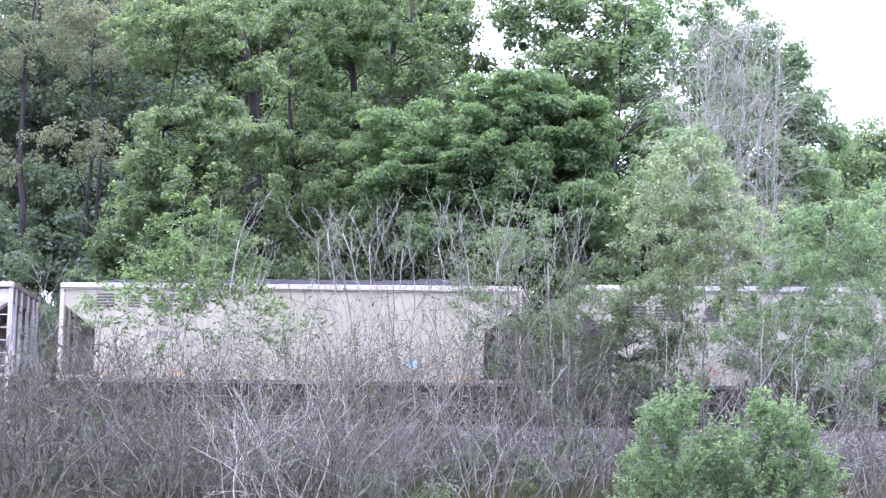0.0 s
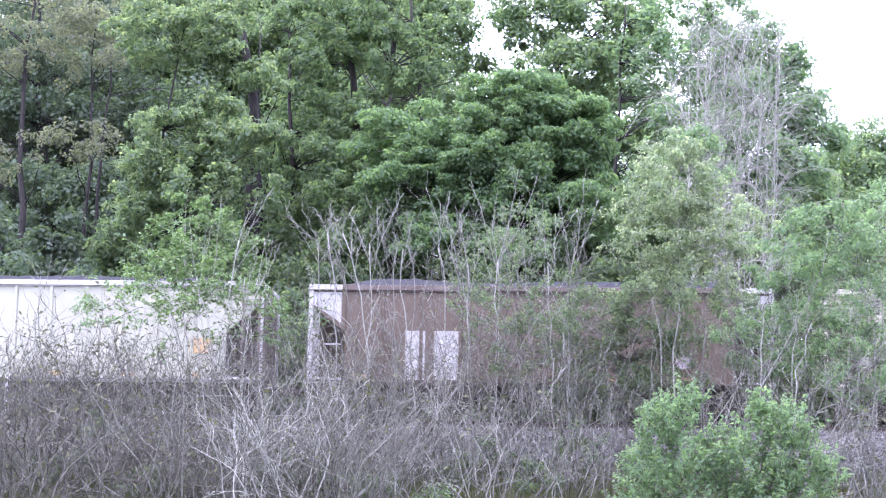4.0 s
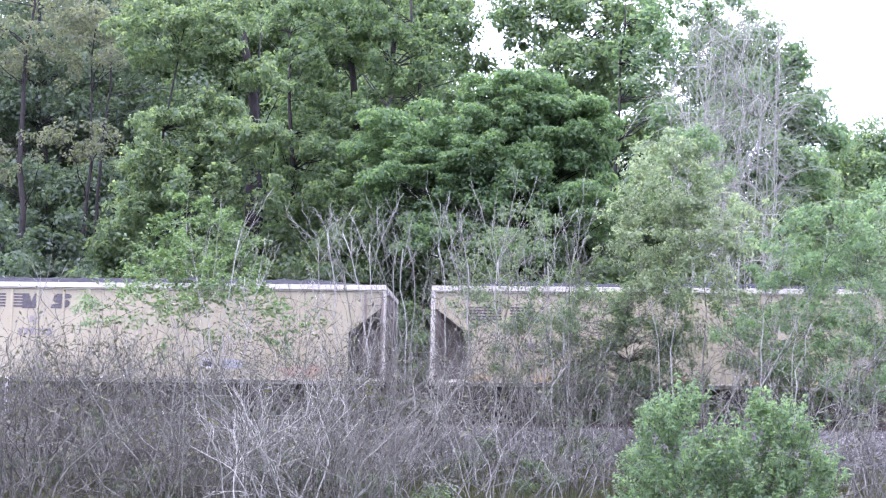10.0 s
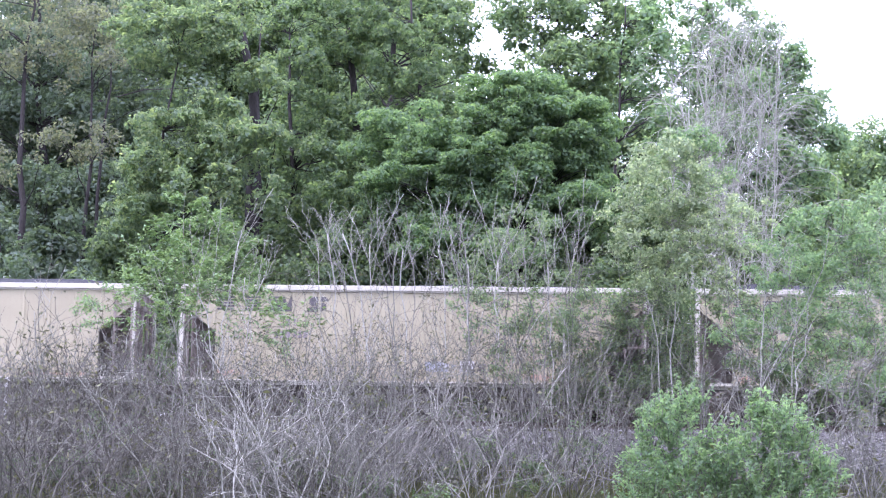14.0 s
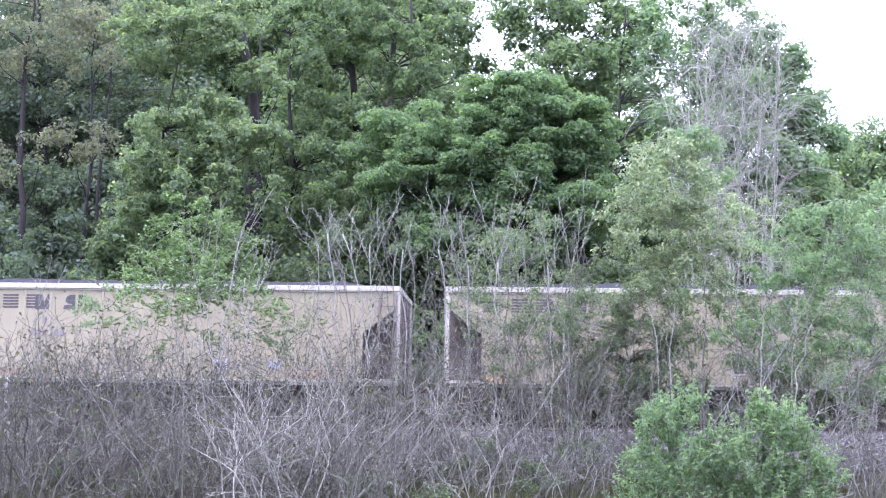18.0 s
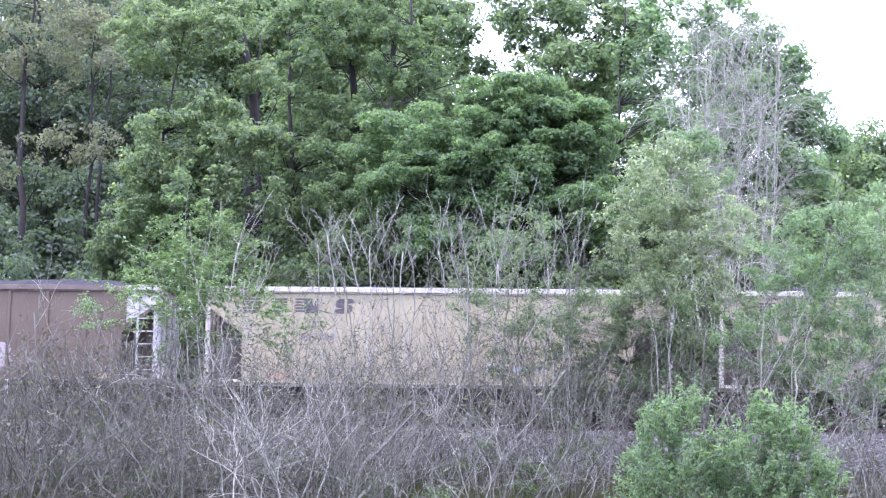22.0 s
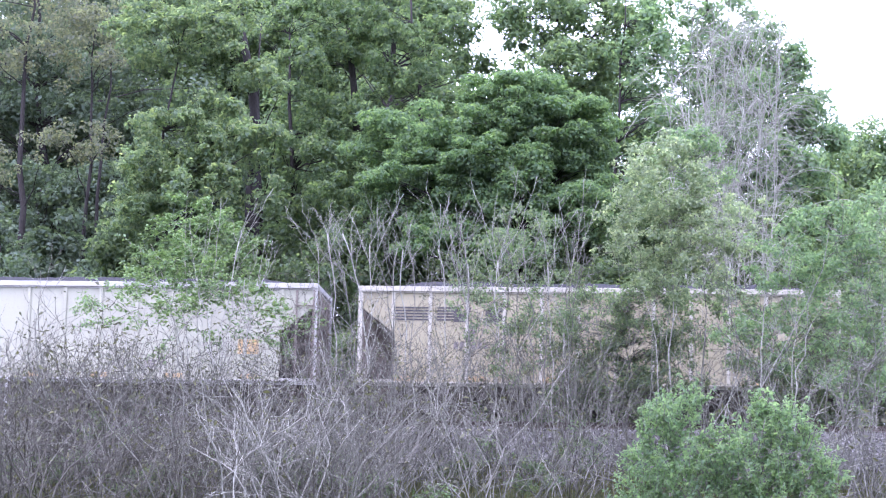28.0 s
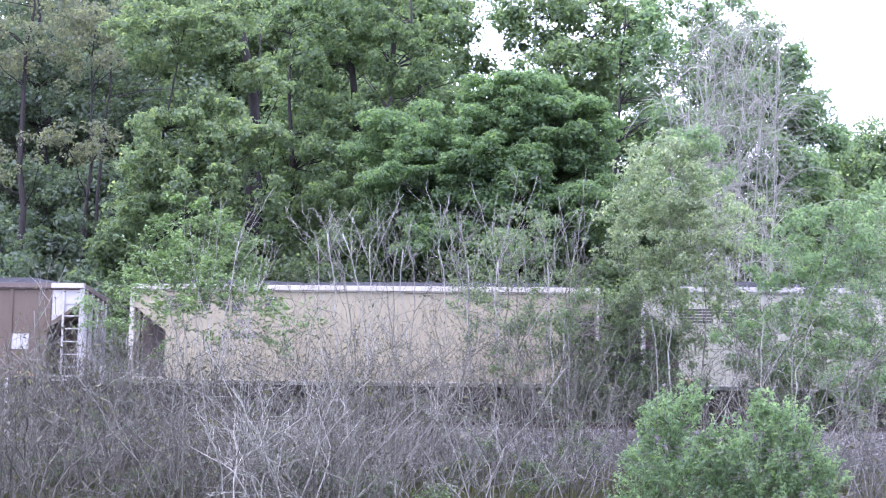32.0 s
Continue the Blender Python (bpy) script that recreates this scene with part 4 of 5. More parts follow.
    tree("tree", 107, on_ground(2.17, 23.00), (1.81, 23.00, 21.01), 0.2,
         [(1.43, 23.00, 17.91, 1.57, 1.80, 1.36, 22), (3.37, 23.00, 17.25, 1.78, 1.80, 1.68, 26), (2.33, 21.00, 15.26, 1.75, 1.50, 0.92, 20), (0.15, 23.00, 17.25, 0.59, 1.00, 1.01, 6), (4.60, 22.00, 15.81, 1.04, 1.20, 1.25, 9)],
         0.5, 76, 0.19, BARK_DARK, LEAF_TALL, "tall fresh green tree with gaps of sky", share=0.6, shell=0.1, fill=2.5)
    tree("tree", 108, on_ground(7.96, 21.00), (7.31, 21.00, 20.45), 0.17,
         [(6.38, 18.00, 12.63, 0.80, 1.00, 0.80, 9), (5.49, 20.00, 16.11, 0.92, 1.20, 1.22, 12), (8.01, 18.00, 11.71, 1.20, 1.20, 1.40, 22), (7.57, 20.00, 15.05, 1.22, 1.20, 1.42, 12), (6.40, 21.00, 17.20, 1.95, 1.70, 1.23, 14), (5.51, 20.00, 14.41, 1.22, 1.50, 1.42, 12), (6.86, 20.00, 13.56, 1.53, 1.50, 1.73, 20), (8.71, 20.00, 14.63, 1.83, 1.50, 1.83, 26), (9.83, 20.00, 15.58, 1.22, 1.20, 0.81, 10), (10.90, 20.00, 15.31, 0.53, 0.80, 0.53, 4), (10.56, 20.00, 13.58, 1.12, 1.20, 1.63, 18), (11.38, 20.00, 13.05, 0.92, 1.10, 1.12, 12), (12.05, 20.00, 12.43, 0.61, 0.90, 0.57, 5), (8.38, 21.00, 16.99, 1.03, 1.20, 0.92, 8), (8.62, 19.00, 11.49, 1.91, 1.30, 1.51, 30), (6.19, 19.00, 10.65, 1.61, 1.30, 1.41, 18), (10.64, 19.00, 11.08, 1.21, 1.20, 1.21, 16), (9.23, 19.00, 10.04, 1.61, 1.20, 1.21, 20), (9.11, 19.00, 13.88, 0.71, 1.00, 0.81, 10), (9.22, 19.00, 12.53, 0.91, 1.00, 0.81, 9)],
         0.5, 62, 0.19, BARK_DARK, LEAF_FRESH, "airy tall fresh green tree at the edge of the wood", share=0.7, shell=0.08, more=[(on_ground(10.09, 20.00), (9.93, 20.00, 15.47), 0.11), (on_ground(5.41, 20.00), (4.63, 20.00, 18.03), 0.12)], fill=2.5)
    tree("tree", 109, on_ground(13.51, 28), (13.51, 28.00, 13.90), 0.25,
         [(13.51, 28.00, 12.55, 2.40, 2.20, 1.46, 34), (11.50, 27.00, 11.46, 1.52, 1.80, 1.34, 18), (15.26, 28.00, 12.34, 1.96, 2.00, 1.80, 16), (12.98, 26.00, 9.54, 3.42, 2.00, 1.76, 40)],
         0.6, 130, 0.19, BARK_DARK, LEAF_TALL, "rounded green tree below the open sky", fill=2.9)
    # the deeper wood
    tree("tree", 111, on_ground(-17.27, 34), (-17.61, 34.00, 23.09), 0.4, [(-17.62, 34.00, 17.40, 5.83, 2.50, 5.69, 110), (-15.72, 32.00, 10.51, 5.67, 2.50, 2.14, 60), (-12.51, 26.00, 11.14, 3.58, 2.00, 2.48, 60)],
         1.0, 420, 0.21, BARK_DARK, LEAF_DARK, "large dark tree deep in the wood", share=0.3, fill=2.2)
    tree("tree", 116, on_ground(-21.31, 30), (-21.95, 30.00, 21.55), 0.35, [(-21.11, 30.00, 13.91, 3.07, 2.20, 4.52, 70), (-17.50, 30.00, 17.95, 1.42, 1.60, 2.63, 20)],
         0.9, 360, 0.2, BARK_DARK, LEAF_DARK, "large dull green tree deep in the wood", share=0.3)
    tree("tree", 112, on_ground(-8.93, 36), (-9.36, 36.00, 23.60), 0.4, [(-8.94, 36.00, 17.85, 5.37, 2.50, 5.49, 110), (-7.00, 32.00, 10.58, 5.59, 2.50, 2.12, 60), (-9.38, 26.00, 11.61, 2.68, 2.00, 2.93, 40)],
         1.0, 420, 0.21, BARK_DARK, LEAF_DEEP, "large dark tree deep in the wood", share=0.3, fill=2.2)
    tree("tree", 113, on_ground(1.75, 34), (1.63, 34.00, 16.23), 0.35, [(-0.68, 34.00, 13.58, 4.71, 2.20, 3.13, 70), (2.06, 32.00, 10.41, 5.51, 2.50, 2.34, 80), (3.53, 34.00, 15.52, 2.12, 2.00, 1.68, 16)],
         0.9, 360, 0.2, BARK_DARK, LEAF_DEEP, "broad dark green tree deep in the wood", share=0.3, fill=1.6)
    tree("tree", 114, on_ground(9.20, 34), (9.40, 34.00, 13.16), 0.3, [(9.42, 34.00, 10.32, 5.53, 2.20, 1.89, 80), (5.44, 34.00, 13.14, 1.40, 1.60, 1.43, 10)],
         0.9, 240, 0.24, BARK_DARK, LEAF_MAPLE, "low dark green tree deep in the wood", share=0.3)
    tree("tree", 117, on_ground(-11.21, 30.00), (-11.74, 30.00, 21.53), 0.4, [(-11.60, 30.00, 17.49, 3.80, 2.20, 3.35, 60), (-14.11, 29.00, 14.45, 2.66, 2.00, 1.99, 30), (-8.45, 31.00, 16.77, 3.38, 2.20, 2.93, 46), (-4.68, 31.00, 15.59, 2.48, 2.20, 2.48, 34)], 0.8, 260, 0.2, BARK_DARK, LEAF_DEEP, "large dark tree deep in the wood", share=0.3, fill=1.8)
    # undergrowth along the far side of the track
    # the leftmost shrubs have that shade put into their leaf colour
    for k, (px, top, y) in enumerate(((-14.96, 4.4, 8), (-12.77, 4.6, 7.5), (-10.66, 6.0, 9), (-7.48, 6.19, 8), (-4.81, 6.48, 7.5),
                                     (-2.55, 7.01, 8.5), (-0.06, 6.48, 7.5), (2.45, 6.93, 8), (4.82, 6.48, 7.5), (7.14, 7.28, 9),
                                     (10.03, 6.83, 8.5), (12.70, 6.56, 8))):
        g = ground_z(px, y)
        tree("shrub", 120 + k, (px, y, g - 0.1), (px, y, top - 0.4), 0.09, [(px, y, (g + top) / 2 + 0.8, 1.5, 1.0, (top - g) / 2 - 0.3, 34)],
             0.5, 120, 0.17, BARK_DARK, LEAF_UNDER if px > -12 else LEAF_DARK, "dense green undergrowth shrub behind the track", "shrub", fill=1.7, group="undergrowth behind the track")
    for k in range(26):
        x, y = -15.5 + 1.25 * k, 5.2 + 0.9 * (k % 2)
        g = ground_z(x, y)
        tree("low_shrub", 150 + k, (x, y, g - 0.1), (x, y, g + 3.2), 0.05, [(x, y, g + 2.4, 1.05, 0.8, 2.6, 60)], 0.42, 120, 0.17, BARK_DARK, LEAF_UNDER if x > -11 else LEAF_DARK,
             "low dark green shrub on the far bank", "shrub", group="low shrubs on the far bank", share=0.3)
    for k in range(20):
        x, y = -17 + 1.75 * k, 11.0 + 1.6 * (k % 3)
        g = ground_z(x, y)
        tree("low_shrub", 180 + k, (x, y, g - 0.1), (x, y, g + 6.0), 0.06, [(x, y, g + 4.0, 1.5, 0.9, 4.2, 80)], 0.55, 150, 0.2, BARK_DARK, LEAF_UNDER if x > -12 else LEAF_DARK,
             "tall dark green shrub at the edge of the wood", "shrub", group="shrubs at the edge of the wood", share=0.3)
    tree("tree", 115, on_ground(4.37, 12), (4.42, 12.00, 9.17), 0.16, [(4.07, 12.00, 7.43, 1.70, 1.60, 1.74, 50), (5.74, 13.00, 7.99, 1.53, 1.60, 1.75, 30)], 0.6, 200, 0.17, BARK_DARK, LEAF_DEEP,
         "dark green tree between the maple and the open sky")


def weeping_tree():
    """A bare, silver tree: crowded upright stems that arch over, with long hanging strands."""
    rng = random.Random(77)
    base = Vector(on_ground(8.76, 6.0))
    ob = thing("bare_weeping_tree", base, "bare pale grey tree with long arching and hanging twigs", "tree")
    for k in range(24):
        goal = Vector((8.35, 6.00, 12.38)) + Vector((rng.uniform(-1.9, 1.75), rng.uniform(-1, 1.4), rng.uniform(-2.8, 0.6)))
        foot = base + Vector((rng.gauss(0, 0.55), rng.gauss(0, 0.4), 0))
        trunk = stem(rng, foot, goal, rng.uniform(0.03, 0.055), 0.35)
        paths = [trunk]
        for _ in range(26):
            f = rng.randint(6, 12)
            d = Vector((rng.gauss(0.08, 0.22), rng.gauss(0, 0.25), rng.uniform(0.8, 1.0)))
            twig = limb(rng, trunk[f][0], d, rng.uniform(1.4, 3.2), 0.012, 0.2, 0.11, 0.5, 9)
            paths.append(twig)
            fork(rng, twig, 2, 0.2, 0.5, (15, 40), paths, 0, 0.34, 0.08, 0.7, 0.008)
        part("stem", tubes("stem", [[(p - base, r) for p, r in path] for path in paths], BARK_SILVER), ob)


# ---- the brush between the camera and the track ----
def bare_shrub(name, seed, height, stems, spread, bark, label, r=0.016, depth=1, group="", buds=0, lo=0.25, twigs=5, ratio=0.45, fine=None):
    """A leafless many-stemmed shrub, standing on its origin."""
    rng, gen = random.Random(seed), np.random.default_rng(seed)
    ob = thing(name, (0, 0, 0), label, "shrub", group)
    tips = []
    for k in range(stems):
        a = rng.uniform(0, 2 * math.pi)
        lean = rng.uniform(0.1, 1.0) * spread
        foot = Vector((math.cos(a), math.sin(a), 0)) * rng.uniform(0, 0.35)
        main = limb(rng, foot - Vector((0, 0, 0.15)), Vector((math.cos(a) * lean, math.sin(a) * lean, 1)), height * rng.uniform(0.65, 1.05), r * rng.uniform(0.7, 1.3), -0.02, 0.19, 0.3, 9)
        paths = [main]
        fork(rng, main, twigs, lo, ratio, (28, 72), paths, depth, -0.05, 0.17, 0.66, 0.006)
        me = tubes("stem", paths, bark)
        if fine:
            old = len(tubes("stem", paths[:1], bark).polygons)
            me.materials.append(fine)
            me.polygons.foreach_set("material_index", [0] * old + [1] * (len(me.polygons) - old))
        part("stem", me, ob)
        tips += [p[-1][0] for p in paths[1:]]
    if buds:
        pick = [tips[i] for i in gen.integers(0, len(tips), buds)]
        c = np.array([tuple(p) for p in pick]) + gen.normal(size=(buds, 3)) * 0.05
        part("young_leaves", quads_mesh("young_leaves", leaf_quads(gen, c, gen.normal(size=(buds, 3)) + [0, 0, 0.6], 0.1, 0.42), LEAF_BUD), ob, "few small unfolding leaves")
    return ob


def forked_sapling(seed, base, knee, tips, r, bark, label, group="forked saplings before the track"):
    """A leafless sapling: a bowed stem up to its knee, and from there spreading branches that bend upwards to their tips."""
    rng = random.Random(seed)
    root, knee = Vector(base), Vector(knee)
    ob = thing("forked_sapling", base, label, "sapling", group)
    bow = Vector((rng.gauss(0, 0.22), rng.gauss(0, 0.2), 0))
    trunk = []
    for i in range(13):
        f = i / 12
        trunk.append((root.lerp(knee, f) + bow * math.sin(f * math.pi) + Vector((rng.gauss(0, 0.05), rng.gauss(0, 0.05), 0)) * min(i, 1), r * (1 - 0.45 * f)))
    paths = [trunk]
    fork(rng, trunk, 7, 0.35, 0.25, (30, 65), paths, 1, -0.12, 0.14, 0.5, 0.007)
    part("stem", tubes("stem", [[(p - root, q) for p, q in path] for path in paths], bark), ob)
    for tip in tips:
        start, q = trunk[rng.choice((10, 11, 12, 12))]
        goal = Vector(tip)
        mid = start.lerp(goal, 0.5) + Vector((rng.gauss(0, 0.1), rng.gauss(0, 0.1), rng.gauss(0, 0.06)))
        branch = []
        for i in range(9):
            f = i / 8
            p = start * (1 - f) ** 2 + mid * 2 * f * (1 - f) + goal * f * f
            branch.append((p + Vector((rng.gauss(0, 0.018), rng.gauss(0, 0.018), rng.gauss(0, 0.012))) * min(i, 1), max(0.007, q * (0.6 - 0.42 * f))))
        twigs = [branch]
        fork(rng, branch, 6, 0.25, 0.36, (25, 60), twigs, 0, -0.07, 0.16, 0.6, 0.006)
        bough = part("branch", tubes("branch", [[(p - root, s) for p, s in branch]], bark), ob)
        for path in twigs[1:]:
            part("twig", tubes("twig", [[(p - root, s) for p, s in path]], bark), bough)
    return ob


def leafy_shoots(name, seed, base, lobes, per, leaf, bark, leaves, label):
    """A soft bush: upright leafy shoots fanning out of every lobe (x, y, z, rx, ry, rz)."""
    rng, gen = random.Random(seed), np.random.default_rng(seed)
    root = Vector(base)
    ob = thing(name, base, label, "bush")
    centres, along, wood = [], [], []
    for x, y, z, rx, ry, rz in lobes:
        heart = Vector((x, y, z - 0.5 * rz))
        wood.append(limb(rng, root, heart - root, (heart - root).length, 0.03, 0, 0.05, 0.5, 6))
        for _ in range(int(per * rx * (rz + 0.25))):
            d = gen.normal(size=3)
            d /= np.linalg.norm(d)
            q = gen.uniform(0.25, 1.0) ** 0.6
            p = Vector((x + d[0] * rx * q, y + d[1] * ry * q, z + d[2] * rz * q))
            way = Vector(((p.x - x) * 0.5 + rng.gauss(0, 0.25), (p.y - y) * 0.4 + rng.gauss(0, 0.25), 0.75))
            shoot = limb(rng, p, way, rng.uniform(0.28, 0.62), 0.008, -0.02, 0.12, 0.5, 6)
            wood.append(shoot)
            for (a, _), (b, _) in zip(shoot, shoot[1:]):
                for _ in range(3):
                    out = Vector((rng.gauss(0, 1), rng.gauss(0, 1), rng.gauss(0.25, 0.5))).normalized()
                    centres.append(tuple(a.lerp(b, rng.random()) + out * leaf * 0.5))
    part("stem", tubes("stem", [[(p - root, q) for p, q in path] for path in wood], bark), ob)
    c = np.array(centres)
    nrm = gen.normal(size=(len(c), 3)) * 0.7 + [0, -0.15, 0.75]
    part("foliage", quads_mesh("foliage", leaf_quads(gen, c - np.array(base), nrm, leaf, 0.42), leaves), ob)
    return ob


def build_brush():
    rng = random.Random(9)
    low = [bare_shrub("bare_shrub", 200 + k, 2.7, 8, 0.9, (TWIG, TWIG_DARK, TWIG, TWIG_DARK, TWIG, TWIG_DARK, TWIG_DARK)[k], "leafless grey-brown shrub on the embankment", 0.0145, 1, "bare shrubs on the embankment", 46, 0.2, 4, 0.62) for k in range(7)]
    low += [bare_shrub("bare_shrub", 240 + k, 3.4, 4, 1.2, (BARK_PALE, TWIG, BARK_GREY)[k], "straggling leafless shrub with long leaning stems", 0.018, 1, "bare shrubs on the embankment", 16, 0.3, 4, 0.5) for k in range(3)]
    tall = []
    for k in range(8):
        if k % 2:
            tall.append(bare_shrub("bare_sapling", 300 + k, 6.6, 3, 0.34, (BARK_PALE, TWIG, BARK_GREY)[k % 3], "slender leafless sapling with pale forked twigs", 0.015, 1, "bare saplings before the track", 30, 0.4, 6, 0.4, (TWIG, TWIG_DARK)[k // 2 % 2]))
        else:
            tall.append(bare_shrub("budding_shrub", 300 + k, 5.6, 5, 0.42, (TWIG, BARK_GREY)[k % 4 // 2], "upright shrub with dark twigs and first small leaves", 0.019, 1, "budding shrubs before the track", 80, 0.3, 5, 0.46, TWIG_DARK))
    spots = []
    for i in range(136):
        y = -6.3 - 9.2 * rng.random()
        x = rng.uniform(-14.5, -4.5) if i % 5 < 2 else rng.uniform(-5.5, 5.5) if i % 5 < 4 else rng.uniform(4.5, 14)
        if 2.0 < x < 5.6 and i % 3:
            x -= 6.5
        spots.append((x, y))
    for i, (x, y) in enumerate(spots):
        s = (1.45 if x < -5.5 else 1.3) * rng.uniform(0.65, 1.25)
        m = Matrix.Translation((x, y, ground_z(x, y))) @ Matrix.Rotation(rng.uniform(0, 6.28), 4, "Z")
        source = low[i % len(low)]
        ob = source if i < len(low) else copy_thing(source, m)
        ob.matrix_basis = m @ Matrix.Diagonal((s, s, s, 1))
    for i in range(13):
        x, y, s = -11.44 + 0.361 * (i + rng.random()), rng.uniform(-7.4, -5.8), rng.uniform(1.45, 1.95)
        m = Matrix.Translation((x, y, ground_z(x, y))) @ Matrix.Rotation(rng.uniform(0, 6.28), 4, "Z")
        copy_thing(low[i % len(low)], m).matrix_basis = m @ Matrix.Diagonal((s, s, s, 1))
    west = ((-11.21, -6.0, 0.6), (-9.98, -9.0, 1.0), (-9.77, -8.0, 0.62), (-9.54, -7.0, 0.85), (-7.78, -10.0, 0.95), (-8.20, -6.0, 0.62),
            (-7.30, -8.0, 0.9), (-6.34, -9.0, 0.66), (-6.05, -6.5, 1.0), (-5.40, -7.5, 0.7), (-4.55, -8.0, 1.1), (-4.27, -6.0, 1.15),
            (-3.64, -6.5, 0.85), (-3.03, -8.0, 1.0), (-2.65, -9.5, 0.8), (-2.72, -7.0, 0.95), (-2.46, -5.5, 1.12), (-1.98, -6.8, 0.9),
            (-1.36, -8.0, 0.95))
    middle = ((-1.16, -7.2, 1.05), (-0.84, -6.0, 1.0), (-0.47, -5.2, 0.95), (0.12, -7.0, 1.1), (0.60, -8.0, 1.0), (0.47, -5.2, 0.85),
            (0.86, -6.0, 1.12), (1.20, -7.2, 0.8), (1.43, -5.5, 1.15), (1.92, -8.5, 0.7), (1.98, -6.5, 1.25), (2.09, -5.0, 0.72),
            (2.51, -7.5, 0.95), (2.81, -5.2, 1.0), (3.21, -7.8, 0.75), (3.36, -6.5, 1.0), (3.52, -5.4, 0.78), (3.90, -8.0, 1.0),
            (4.17, -6.0, 1.28), (4.65, -8.2, 0.8))
    east = ((5.20, -7.0, 1.1), (5.62, -6.0, 0.85), (6.04, -10.0, 0.8), (6.23, -9.0, 0.75), (6.57, -8.0, 1.1), (6.86, -7.5, 0.7),
            (7.14, -6.0, 0.9), (7.62, -9.0, 1.0), (7.90, -7.0, 0.75), (8.36, -6.0, 1.0), (8.64, -8.0, 1.25), (8.92, -10.0, 0.8),
            (9.51, -9.0, 1.3), (9.99, -7.0, 0.85), (10.20, -10.0, 1.35), (10.74, -7.0, 1.2), (11.10, -9.0, 1.3), (11.50, -6.5, 0.9),
            (11.72, -11.0, 1.0), (12.25, -9.0, 1.2))
    for i, (x, y, s) in enumerate(((-11.14, -7.0, 0.93), (-10.40, -8.0, 0.86), (-10.17, -7.5, 0.99), (-9.23, -9.0, 0.85), (-9.18, -7.0, 0.89), (-8.42, -8.0, 0.97), (-7.72, -9.0, 0.86), (-7.51, -7.5, 0.87), (-6.76, -8.5, 0.85), (-6.27, -7.5, 0.80), (-3.44, -8.0, 0.85), (-2.68, -7.0, 0.86), (-1.26, -8.5, 0.91), (-0.18, -7.5, 0.90), (1.08, -8.0, 0.93), (1.88, -7.0, 1.02), (2.64, -8.0, 0.98), (3.43, -7.5, 1.00), (4.09, -8.5, 0.96))):
        m = Matrix.Translation((x, y, ground_z(x, y))) @ Matrix.Rotation(rng.uniform(0, 6.28), 4, "Z")
        copy_thing(tall[2 * (i % 4)], m).matrix_basis = m @ Matrix.Diagonal((1.1 * s, 1.1 * s, s, 1))
    for i, (x, y, s) in enumerate(west + middle + east):
        m = Matrix.Translation((x, y, ground_z(x, y))) @ Matrix.Rotation(rng.uniform(0, 6.28), 4, "Z")
        ob = tall[i] if i < len(tall) else copy_thing(tall[i % len(tall)], m)
        ob.matrix_basis = m @ Matrix.Diagonal((s, s, s, 1))


